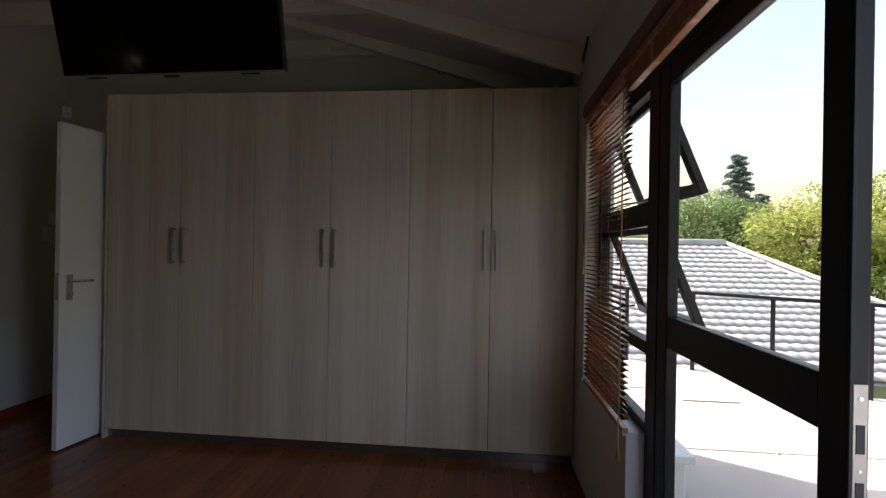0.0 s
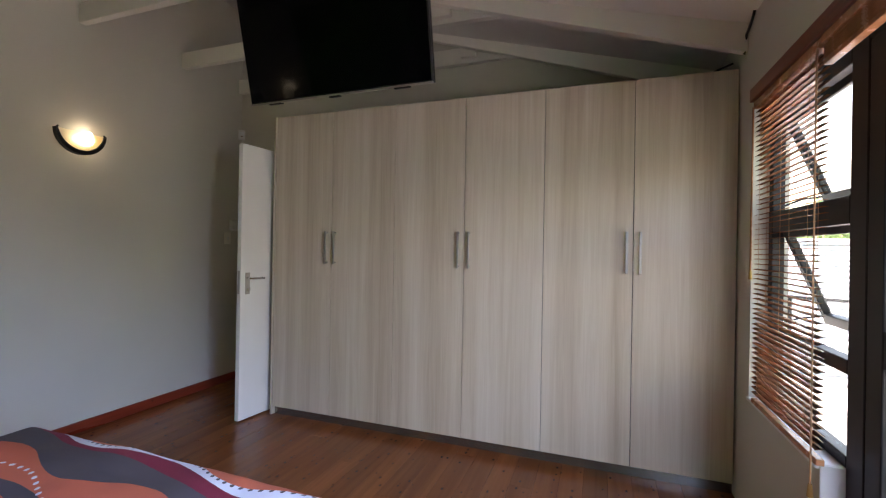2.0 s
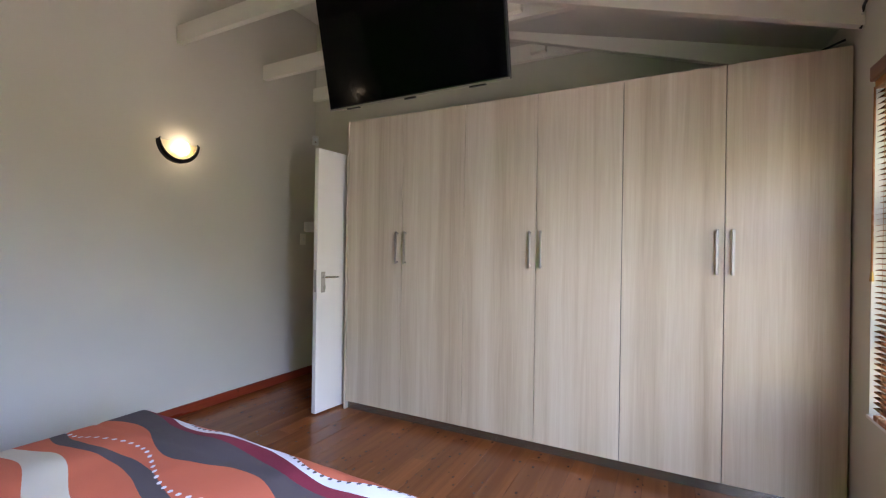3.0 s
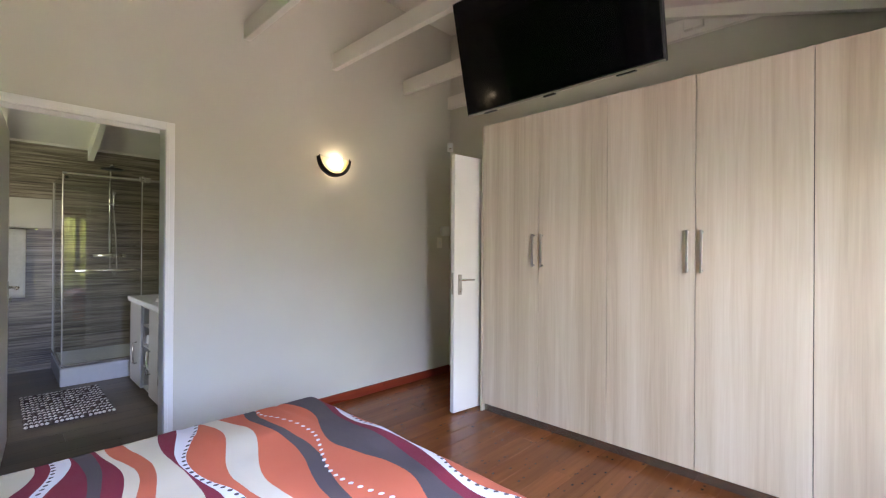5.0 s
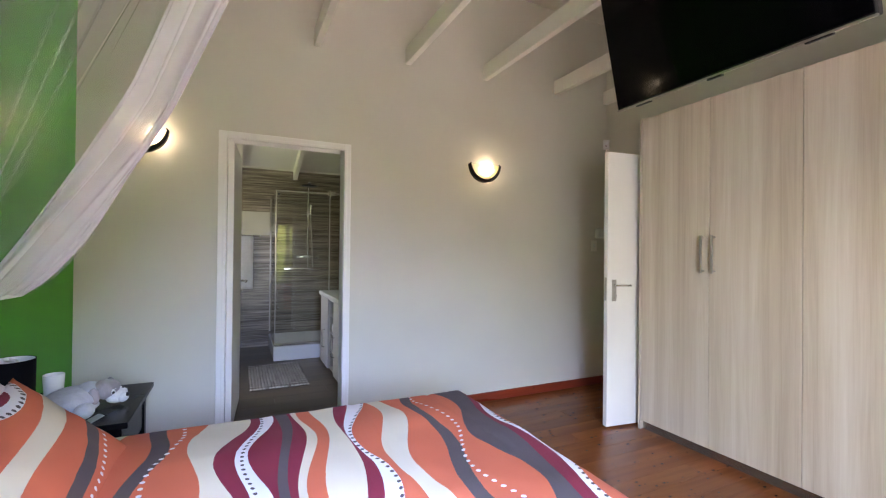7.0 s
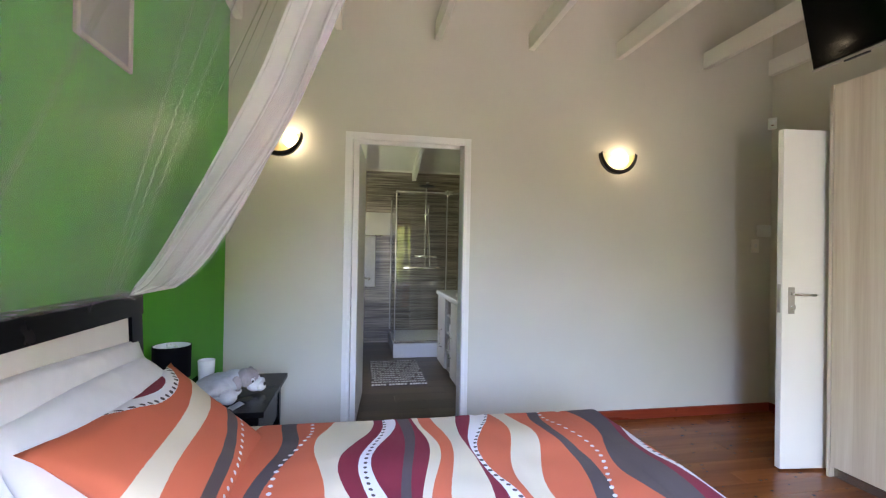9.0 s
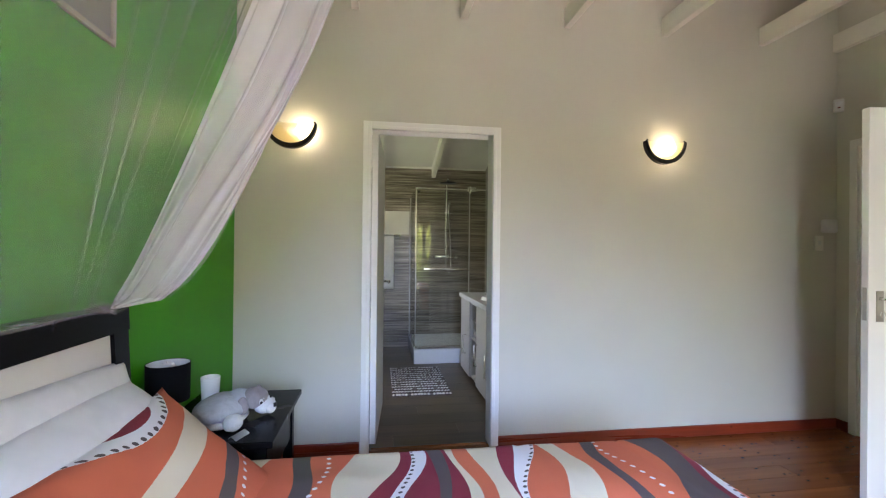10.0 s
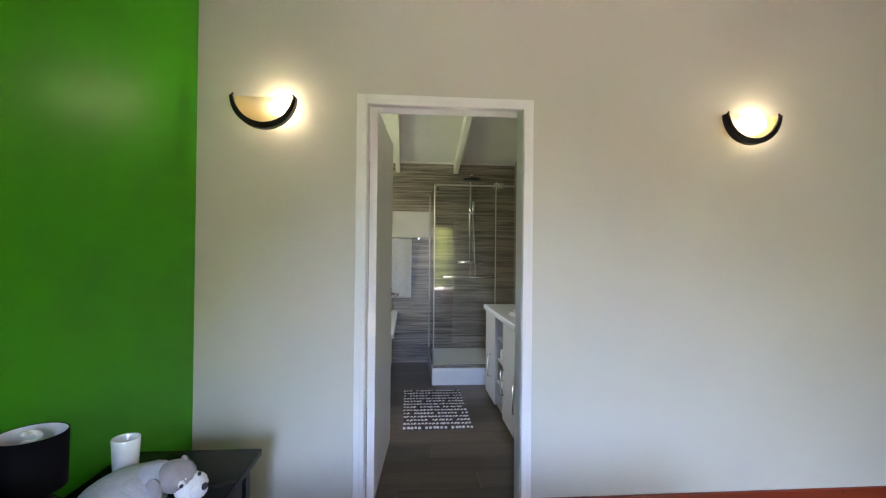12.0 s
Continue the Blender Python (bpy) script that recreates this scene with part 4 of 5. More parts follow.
# ---- small fittings on the walls ----
pir = empty("alarm_sensor", (0.045, 4.175, 2.37), "small white alarm sensor in the corner of the room", "alarm sensor")
pir.rotation_euler = (0, 0, radians(45))
part("case", box((-0.03, -0.025, -0.045), (0.03, 0.02, 0.045), 0.008, 3), M_WHITEPL, pir)
part("lens", box((-0.02, -0.029, -0.005), (0.02, -0.024, 0.025), 0.002, 2), M_SHADEIN, pir)
part("indicator", box((-0.008, -0.031, -0.024), (0.008, -0.0255, -0.016), 0.001, 1), M_SKIRT, pir)
kp = empty("intercom_box", (0, 4.135, 1.49), "rounded white plastic box on the wall", "wall box")
part("case", box((0, -0.062, -0.05), (0.036, 0.062, 0.05), 0.016, 4), M_WHITEPL, kp)
part("cover", box((0.036, -0.045, -0.036), (0.039, 0.045, 0.036), 0.001, 1), M_WHITEPL, kp)
sw = empty("light_switch", (0, 4.065, 1.365), "cream light switch plate on the wall", "light switch")
part("plate", box((0, -0.036, -0.055), (0.008, 0.036, 0.055), 0.003, 2), M_BEAM, sw)
part("rocker", box((0.008, -0.012, -0.016), (0.012, 0.012, 0.016), 0.001, 1), M_WHITEPL, sw)
M_VENTFRAME = paint("dull_cream_paint", (0.46, 0.42, 0.33), 0.6, 0.1)
vt = empty("wall_vent", (1.39, 0, 2.09), "square wall vent with white frame and grey mesh", "vent")
for lo, hi in (((-0.165, 0, -0.165), (0.165, 0.014, -0.148)), ((-0.165, 0, 0.148), (0.165, 0.014, 0.165)), ((-0.165, 0, -0.148), (-0.148, 0.014, 0.148)), ((0.148, 0, -0.148), (0.165, 0.014, 0.148))):
    part("frame_bar", box(lo, hi, 0.002, 1), M_VENTFRAME, vt)
part("mesh_panel", box((-0.148, 0, -0.148), (0.148, 0.005, 0.148)), plain("vent_mesh_grey", (0.30, 0.30, 0.29), 0.6, 0.0, 0.2, 200), vt, "grey vent mesh")

# ---- mosquito net hung over the bed and gathered at the headboard ----
APEX = Vector((1.97, 1.15, 2.98))
net = empty("mosquito_net", tuple(APEX), "white sheer mosquito net, gathered beside the headboard", "mosquito net")
part("hook_cord", tube([(0, 0, -0.02), (0, 0, ceil_z(1.97) - 2.98)], 0.003, 6), M_LINEN, net)
part("hoop", tube([(0.11 * math.cos(t), 0.11 * math.sin(t), 0.0) for t in (i * math.pi / 12 for i in range(25))], 0.005, 6), M_LINEN, net)


def veil(u, w):
    """Back sheet from the hoop down to the top of the headboard."""
    top = Vector((-0.10 + 0.2 * u, -0.05, 0.0))
    bot = Vector((1.40 + 1.24 * u, 0.090, 1.095)) - APEX
    p = top.lerp(bot, w)
    sag = math.sin(w * math.pi)
    fold = 0.010 * math.sin(u * 30 + 2.2 * math.sin(u * 9)) * (0.25 + 0.75 * math.sin(w * 2.6)) + 0.002 * math.sin(u * 81)
    return (p.x, p.y + fold * (1 - 0.6 * w) - 0.06 * sag, p.z - 0.05 * sag)


part("back_sheet", sheet(veil, 150, 26), M_NET, net, "sheer white netting", True)


# pleats fan out from the gathered corner: foot, lean, height of foot and head, width
for x0, lean, z0, z1, wide in ((1.606, 0.593, 1.12, 2.65, 0.012), (1.543, 0.43, 1.12, 2.7, 0.016), (2.16, 0.13, 1.25, 2.7, 0.034), (1.62, 0.50, 1.20, 2.5, 0.004)):
    def pleat(a, w, x0=x0, lean=lean, z0=z0, z1=z1, wide=wide):
        z = z0 + (z1 - z0) * w
        x = x0 + lean * (z - z0) + (a - 0.5) * wide * (0.35 + 0.9 * w) + 0.007 * math.sin(w * 7 + x0 * 9) * w
        return (x - APEX.x, 0.115 + (z - 1.095) * 0.536 + 0.006 * math.sin(a * math.pi) - APEX.y, z - APEX.z)
    part("pleat", sheet(pleat, 4, 26), M_NETPLEAT, net, "", True)


def bundle(u, w):
    """The drawn-back side: a slack sheet that billows between its front edge and its back edge and closes up at the headboard."""
    z = 1.10 + 1.88 * w
    fy = 0.10 + 0.485 * max(0.0, (z - 1.10) / 0.4) ** 0.40 if z < 1.5 else 0.585 + (z - 1.5) / 1.9
    f = min(1.0, max(0.0, (z - 1.12) / 0.55) ** 0.8)
    late = max(0.0, z - 1.67) / 1.31
    front = Vector((1.30 + 0.7 * fy, fy, 0))
    back = Vector((1.38 + 0.66 * f, 0.09 + 0.56 * f + 0.45 * late, 0))
    p = back.lerp(front, u)
    d = front - back
    side = Vector((d.y, -d.x, 0)).normalized() if d.length > 1e-4 else Vector((1, 0, 0))
    fold = (0.003 + 0.006 * min(1.0, w * 3)) * math.sin(u * 34 + 3 * math.sin(u * 7) + 1.5 * w) + 0.05 * math.sin(u * math.pi) * min(1.0, w * 4)
    p = p + side * fold
    return (p.x - APEX.x, p.y - APEX.y, z - APEX.z + 0.008 * math.sin(u * 23) * min(1, w * 4))


part("side_drape", sheet(lambda u, w: bundle(0.96 * u, w), 170, 48), M_NETFOLD, net, "gathered folds of white netting", True)


def gusset(u, w):
    """Sheer netting between the back sheet and the drawn-back side."""
    a, b = Vector(veil(0.0, 1.0 - w)), Vector(bundle(0.04, w))
    p = a.lerp(b, u)
    return (p.x, p.y + 0.006 * math.sin(u * 22 + 2 * w) * math.sin(math.pi * w), p.z)


part("side_sheet", sheet(gusset, 40, 30), M_NET, net, "sheer white netting", True)


def inner(u, w):
    x, y, z = bundle(0.25 + 0.75 * u, w)
    f = min(1.0, w * 3)
    return (x + 0.025 * f + 0.006 * f * math.sin(u * 31), y + 0.004 * f, z)


part("side_drape", sheet(inner, 120, 40), M_NET, net, "gathered folds of white netting", True)


def tail(u, w):
    a = 0.5 + u * 5
    return tuple(Vector((1.445 + 0.035 * math.sin(a * 2) - 0.06 * w, 0.105 + 0.022 * math.cos(a * 3), 1.118 - 0.02 * w + 0.012 * math.sin(a * 4))) - APEX)


part("tucked_end", sheet(tail, 50, 6), M_NET, net, "", True)

# ---- bathroom ----
BX = -3.05
wall("wall_bath_back", [((BX - 0.12, -0.5, 0), (BX, 2.42, 3.2))], M_STREAK)
wall("wall_bath_shower_side", [((BX, 2.30, 0), (-0.12, 2.42, 3.4))], M_STREAK)
# the window opening is unseen, added to let light into the bathroom
wall(
    "wall_bath_window_side",
    [((BX, -0.5, 0), (-2.25, -0.38, 3.3)), ((-1.15, -0.5, 0), (-0.12, -0.38, 3.3)), ((-2.25, -0.5, 0), (-1.15, -0.38, 1.2)), ((-2.25, -0.5, 2.1), (-1.15, -0.38, 3.3))],
    M_WALL,
)
wall("wall_bath_door_side", [((-0.16, -0.5, 0), (-0.121, 0.75, 3.4)), ((-0.16, 1.65, 0), (-0.121, 2.30, 3.4)), ((-0.16, 0.75, 2.10), (-0.121, 1.65, 3.4))], M_WALL)
tagged(link("ceiling_bath", prism([(BX - 0.12, ceil_z(BX - 0.12)), (-0.12, ceil_z(-0.12)), (-0.12, 3.5), (BX - 0.12, 2.7)], "y", -0.5, 2.42), M_CEIL), kind="structure")
for y in (0.86, 1.555):
    tagged(link("bathroom_rafter", prism([(BX, 2.262), (-0.125, 2.262 + 0.298 * 2.925), (-0.125, 2.262 + 0.298 * 2.925 + 0.15), (BX, 2.412)], "y", y, y + 0.052), M_BEAM), "cream painted rafter under the bathroom ceiling", "rafter", "bathroom rafters")
wb = wall("floor_bath", [((BX, -0.5, -0.12), (-0.06, 2.42, -0.012))], M_BATHFLOOR)
lay_boards("plank", wb, 16, BX, 0.1868, -0.38, 2.30, 1.2, 0.47, 0.01, M_BATHFLOOR)
wall("threshold_strip", [((-0.075, 0.822, -0.02), (-0.045, 1.578, 0.004))], M_FLOOR)
tagged(link("band_tile", box((BX, 0.3, 1.492), (BX + 0.006, 1.262, 1.80), 0.001, 1), M_BAND), kind="structure")
tagged(link("tile_skirting", box((BX, 0.3, 0.0), (BX + 0.012, 1.255, 0.088), 0.002, 1), M_STREAK), kind="structure")
tagged(link("cornice", box((BX, 0.3, 2.375), (BX + 0.02, 2.3, 2.40), 0.004, 1), M_CEIL), kind="structure")

sh = empty("shower_enclosure", (0, 0, 0), "glass corner shower with chrome fittings on a white tray", "shower")
tray = box((BX + 0.002, 1.262, 0.0), (-2.115, 2.298, 0.165), 0.012, 3)
part("tray", tray, M_CERAMIC, sh, "white shower tray")
fgl = part("front_glass", box((-0.004, 0.0, 0.195), (0.004, 0.60, 1.975)), M_SHOWERGLASS, sh, "clear glass door")
fgl.location, fgl.rotation_euler = (-2.139, 1.285, 0), (0, 0, radians(-1.2))
part("fixed_glass", box((-2.143, 1.892, 0.195), (-2.135, 2.297, 1.975)), M_SHOWERGLASS, sh)
part("side_glass", box((BX + 0.01, 1.272, 0.195), (-2.147, 1.280, 1.975)), M_SHOWERGLASS, sh)
for lo, hi in (
    ((-2.150, 1.268, 1.972), (-2.128, 2.297, 1.992)), ((BX + 0.01, 1.268, 1.972), (-2.150, 1.284, 1.992)),
    ((-2.155, 1.268, 0.168), (-2.125, 2.297, 0.196)), ((BX + 0.01, 1.266, 0.168), (-2.155, 1.286, 0.196)),
    ((-2.143, 1.270, 0.196), (-2.135, 1.281, 1.972)), ((BX + 0.002, 1.266, 0.196), (BX + 0.012, 1.286, 1.99)),
):
    part("rail", box(lo, hi, 0.003, 1), M_CHROME if hi[2] - lo[2] < 0.1 else M_STEEL, sh)
for z in (1.98, 0.25):
    hg = part("hinge", box((-2.155, 1.86, z - 0.02), (-2.120, 1.885, z + 0.03), 0.005, 2), M_CHROME, sh, "chrome glass hinge")
    part("hinge_leaf", box((-2.155, 1.905, z - 0.02), (-2.120, 1.965, z + 0.03), 0.005, 2), M_CHROME, hg)
    part("hinge_pin", rod((-2.130, 1.895, z - 0.04), (-2.130, 1.895, z + 0.04), 0.011, None, 12), M_CHROME, hg)
part("seal_strip", box((-2.146, 1.885, 0.196), (-2.132, 1.8915, 1.972), 0.001, 1), M_WHITEPL, sh, "pale plastic door seal")
part("catch", rod((-2.12, 1.30, 1.955), (-2.12, 1.30, 1.93), 0.012, None, 12), M_CABLE, sh)
hd = tube([(-2.135, 1.40, 1.072), (-2.095, 1.40, 1.072)], 0.008, 8)
tube([(-2.135, 1.84, 1.072), (-2.095, 1.84, 1.072)], 0.008, 8, hd)
tube([(-2.095, 1.365, 1.072), (-2.095, 1.873, 1.072)], 0.011, 10, hd)
part("towel_bar", hd, M_CHROME, sh, "chrome bar handle", True)

rs = empty("shower_mixer", (BX, 1.752, 1.2), "chrome shower riser with rain head and hand shower", "shower mixer")
part("riser_rail", tube([(0.05, 0, -0.02), (0.05, 0, 0.98), (0.07, 0, 0.985), (0.09, 0, 0.992), (0.30, -0.02, 0.99)], 0.017, 10), M_CHROME, rs, "", True)
# black on the rain head paints in the shade of its underside
part("rain_head", lathe([(0, 0.945), (0.10, 0.945), (0.105, 0.955), (0.03, 0.968), (0.012, 0.99), (0, 0.99)], 32, (0.30, -0.02, 0)), M_TVCASE, rs, "", True)
part("mixer_body", tube([(0.05, -0.115, 0.0), (0.05, 0.115, 0.0)], 0.026, 14), M_CHROME, rs, "", True)
for s in (-1, 1):
    part("knob", rod((0.05, s * 0.115, 0), (0.05, s * 0.15, 0), 0.024, 0.02, 16), M_CHROME, rs)
part("hand_shower", tube([(0.07, 0.03, 0.52), (0.09, 0.03, 0.62), (0.10, 0.03, 0.72)], lambda t: 0.012 + 0.02 * max(0, t - 0.6), 10), M_CHROME, rs, "", True)
part("holder", box((0.035, -0.03, 0.575), (0.085, 0.05, 0.60), 0.006, 2), M_CHROME, rs)
part("hose", tube([(0.07, 0.03, 0.52), (0.09, 0.05, 0.2), (0.10, 0.06, -0.15), (0.09, 0.04, -0.22), (0.07, 0.0, -0.15), (0.055, 0, -0.02)], 0.007, 8), M_STEEL, rs, "", True)
part("shelf", box((0.02, -0.09, 0.58), (0.04, 0.09, 0.588), 0.002, 1), M_CHROME, rs)

M_VANITY = paint("vanity_paint", (0.50, 0.475, 0.43), 0.35, 0.04)
va = empty("vanity_unit", (0, 0, 0), "white bathroom vanity with open shelves and basin top", "vanity")
part("carcass", box((-1.86, 1.77, 0.04), (-1.425, 2.296, 0.785), 0.003, 1), M_VANITY, va)
part("carcass", box((-1.135, 1.77, 0.04), (-0.36, 2.296, 0.785), 0.003, 1), M_VANITY, va)
for x0, x1 in ((-1.858, -1.43), (-1.13, -0.75), (-0.74, -0.362)):
    d = part("vanity_door", box((x0, 1.748, 0.045), (x1, 1.768, 0.775), 0.003, 2), M_VANITY, va)
    hx = x1 - 0.16 if x0 < -1.5 else x0 + 0.05
    hb = tube([(hx, 1.748, 0.24), (hx, 1.722, 0.24), (hx, 1.722, 0.43), (hx, 1.748, 0.43)], 0.007, 8)
    part("handle", hb, M_CHROME, d, "chrome handle", True)
part("shelf_back", box((-1.425, 1.98, 0.04), (-1.135, 2.0, 0.785)), M_IRON, va, "dark open shelf niche")
for z in (0.05, 0.24, 0.42, 0.60, 0.762):
    part("shelf", box((-1.425, 1.765, z), (-1.135, 1.98, z + 0.012), 0.001, 1), M_VANITY, va)
for i, z in enumerate((0.252, 0.432)):
    for j in range(3):
        rt = tagged(link("rolled_towel", rod((-1.375 + j * 0.095, 1.79, z + 0.044), (-1.375 + j * 0.095, 1.97, z + 0.044), 0.042, None, 14), M_TOWEL if (i + j) % 2 else M_PLUSHDARK, None), "small rolled towel on the vanity shelf", "towel", "rolled towels")
part("basin_top", box((-1.88, 1.728, 0.785), (-0.34, 2.298, 0.832), 0.010, 3), M_CERAMIC, va, "white moulded basin top")
bs = lathe([(0.20, 0.0), (0.19, 0.028), (0.176, 0.030), (0.165, 0.004), (0.10, 0.0025), (0, 0.002)], 36, (-1.15, 2.0, 0.832))
part("basin_rim", bs, M_CERAMIC, va, "", True)
part("tap", tube([(-1.15, 2.24, 0.832), (-1.15, 2.24, 0.95), (-1.15, 2.20, 0.985), (-1.15, 2.10, 0.975)], 0.013, 10), M_CHROME, va, "chrome tap", True)

tb = empty("bathtub", (0, 0, 0), "white built-in bathtub under the added, unseen window opening", "bathtub")
part("apron", box((-3.04, 0.80, 0.0), (-1.55, 0.835, 0.575), 0.004, 1), M_TRIM, tb)
part("end_panel", box((-1.585, -0.37, 0.0), (-1.55, 0.80, 0.575), 0.004, 1), M_TRIM, tb)
part("rim", box((-3.045, 0.78, 0.575), (-1.53, 0.905, 0.615), 0.012, 3), M_CERAMIC, tb)
part("rim", box((-3.045, -0.375, 0.575), (-1.53, -0.27, 0.615), 0.012, 3), M_CERAMIC, tb)
part("rim", box((-1.64, -0.27, 0.575), (-1.53, 0.78, 0.615), 0.012, 3), M_CERAMIC, tb)
part("rim", box((-3.045, -0.27, 0.575), (-2.93, 0.78, 0.615), 0.012, 3), M_CERAMIC, tb)
part("basin", sheet(lambda u, w: (-2.93 + 1.29 * u, -0.27 + 1.05 * w, 0.585 - 0.45 * min(1, 6 * u * (1 - u)) * min(1, 6 * w * (1 - w))), 24, 18), M_CERAMIC, tb, "", True)

tr_ = empty("towel_rail", (BX, 0.0, 1.478), "chrome towel rail on the tiled wall", "towel rail")
part("bar", tube([(0.055, 0.60, 0), (0.055, 1.14, 0)], 0.008, 10), M_CHROME, tr_, "", True)
for y in (0.62, 1.135):
    part("bracket", rod((0.0, y, 0), (0.06, y, 0), 0.014, 0.011, 12), M_CHROME, tr_)
def towel_at(u, w):
    s = (w - 0.5) * 2
    sd = 1 if s > 0 else -1
    return (BX + 0.055 + sd * 0.013 + 0.006 * math.sin(u * 9) * abs(s), 0.64 + 0.418 * u, 1.490 - 0.715 * abs(s) ** 1.02)
bm = sheet(towel_at, 16, 30)
bmesh.ops.solidify(bm, geom=bm.faces[:], thickness=0.006)
tagged(link("bath_towel", bm, M_TOWEL, None, "", True), "white bath towel folded over the chrome rail", "towel")

# bobble mat
mt = empty("bath_mat", (-1.485, 1.253, 0.0), "white and brown knitted bobble mat on the bathroom floor", "bath mat")
part("backing", box((-0.44, -0.262, 0.001), (0.44, 0.262, 0.010), 0.003, 1), M_BOBBLEDARK, mt)
bw_, bd_ = bmesh.new(), bmesh.new()
for i in range(25):
    for j in range(19):
        dark = i % 2 == 1 or (j + i // 2) % 7 == 3 and i % 4 == 0
        x, y = -0.425 + i * 0.0354, -0.250 + j * 0.0277
        r = 1.0 + 0.12 * random.random()
        ball((x + random.uniform(-0.003, 0.003), y + random.uniform(-0.003, 0.003), 0.014), (0.020 * r, 0.013 * r, 0.010 * r) if dark else (0.0145 * r, 0.0112 * r, 0.009 * r), bd_ if dark else bw_, 8, 5)
part("white_pile", bw_, M_BOBBLE, mt, "white wool bobbles", True)["kind"] = "stuff"
part("brown_pile", bd_, M_BOBBLEDARK, mt, "brown wool bobbles", True)["kind"] = "stuff"

# ---- outdoors ----
tagged(link("ground", sheet(lambda u, w: (-150 + 400 * u, -200 + 400 * w, -2.75 + 0.5 * noise.noise((u * 30, w * 30, 0))), 60, 60), M_LAWN, None, "", True), kind="structure")
RP, RD = Vector((5.85, 6.2, 0)), Vector((0.818, -0.575, 0)).normalized()
RN = Vector((0.575, 0.818, 0)).normalized()


def clipped(bm):
    g = bm.verts[:] + bm.edges[:] + bm.faces[:]
    bmesh.ops.bisect_plane(bm, geom=g, plane_co=RP + RN * 0.12, plane_no=RN, clear_outer=True)
    ed = [e for e in bm.edges if e.is_boundary]
    if ed:
        bmesh.ops.edgeloop_fill(bm, edges=ed)
    return bm


tb_ = clipped(box((4.18, -4.0, -2.8), (10.5, 9.0, -0.075)))
terr = tagged(link("pavement", tb_, M_BARK), kind="structure")
for i in range(5):
    for j in range(10):
        x0, y0 = 4.18 + i * 1.30, -4.05 + j * 1.35 - 0.0
        bm = clipped(box((x0 + 0.004, y0 + 0.010, -0.075), (x0 + 1.292, y0 + 1.336, -0.045 + 0.004 * random.random()), 0.006, 1))
        if len(bm.verts):
            part("paving_slab", bm, M_TERRACE, terr)
        else:
            bm.free()
tagged(link("drain_cover", box((5.30, 5.05, -0.043), (5.80, 5.50, -0.030), 0.004, 1), M_TERRACE), "flat grey drain cover set in the terrace", "drain cover")
pot = empty("planter", (4.435, 3.42, -0.042), "pale square planter beside the window outside", "planter")
part("body", prism([(-0.105, -0.12), (0.105, -0.12), (0.12, -0.105), (0.12, 0.105), (0.105, 0.12), (-0.105, 0.12), (-0.12, 0.105), (-0.12, -0.105)], "z", 0, 0.24), M_TRIM, pot)
part("rim", box((-0.15, -0.15, 0.24), (0.15, 0.15, 0.285), 0.008, 2), M_TRIM, pot)

rl = empty("terrace_railing", (0, 0, 0), "dark steel railing along the terrace edge", "railing")
for i in range(-2, 7):
    p = RP + RD * (0.05 + i * 0.735)
    m = Matrix.Translation((p.x, p.y, 0)) @ Matrix.Rotation(math.atan2(RD.y, RD.x), 4, "Z")
    o = part("post", box((-0.02, -0.02, -0.05), (0.02, 0.02, 0.83), 0.003, 1), M_IRON, rl)
    o.matrix_local = m
a, b = RP + RD * (-1.5), RP + RD * 4.6
mid, ln = (a + b) / 2, (b - a).length
o = part("top_rail", box((-ln / 2, -0.025, 0.83), (ln / 2, 0.025, 0.865), 0.005, 2), M_IRON, rl)
o.matrix_local = Matrix.Translation((mid.x, mid.y, 0)) @ Matrix.Rotation(math.atan2(RD.y, RD.x), 4, "Z")

side = empty("terrace_railing", (10.40, 0, 0), "dark steel railing along the garden side of the terrace", "railing")
for i in range(9):
    part("post", box((-0.02, 2.85 - i * 0.82 - 0.02, -0.05), (0.02, 2.85 - i * 0.82 + 0.02, 0.83), 0.003, 1), M_IRON, side)
part("top_rail", box((-0.025, -3.75, 0.83), (0.025, 2.9, 0.865), 0.005, 2), M_IRON, side)

# neighbouring house with a hipped tile roof
house = empty("house", (0, 0, 0), "neighbouring house with pale tiled hip roof", "house")
EY, EZ, RYY, RZ = 10.6, -1.25, 16.0, 1.63
SL = Vector((0, RYY - EY, RZ - EZ))
LEN = SL.length
SL.normalize()
NRM = Vector((0, -SL.z, SL.y))


def hip_x(s):
    return 11.35 + (1 - s / LEN) * 4.3


part("wall", box((1.5, 11.4, -2.8), (15.0, 20.6, -1.0)), M_RENDER, house)
rf = part("roof", prism([(EY, EZ - 0.06), (RYY, RZ - 0.06), (21.4, EZ - 0.06)], "x", 1.0, 11.3), M_ROOFTILE, house)
bm = bmesh.new()
vs = [bm.verts.new(p) for p in ((11.35, RYY, RZ - 0.03), (11.35 + 4.3, EY, EZ - 0.05), (11.35 + 4.3, 21.4, EZ - 0.05), (11.2, RYY, RZ - 0.5), (11.2, EY, EZ - 0.1), (11.2, 21.4, EZ - 0.1))]
for f in ((0, 1, 2), (0, 4, 1), (0, 2, 5), (1, 4, 5, 2), (0, 3, 4), (0, 5, 3)):
    bm.faces.new([vs[i] for i in f])
bmesh.ops.recalc_face_normals(bm, faces=bm.faces[:])
part("hip_end", bm, M_ROOFTILE, house)
TW, TC = 0.28, 0.285


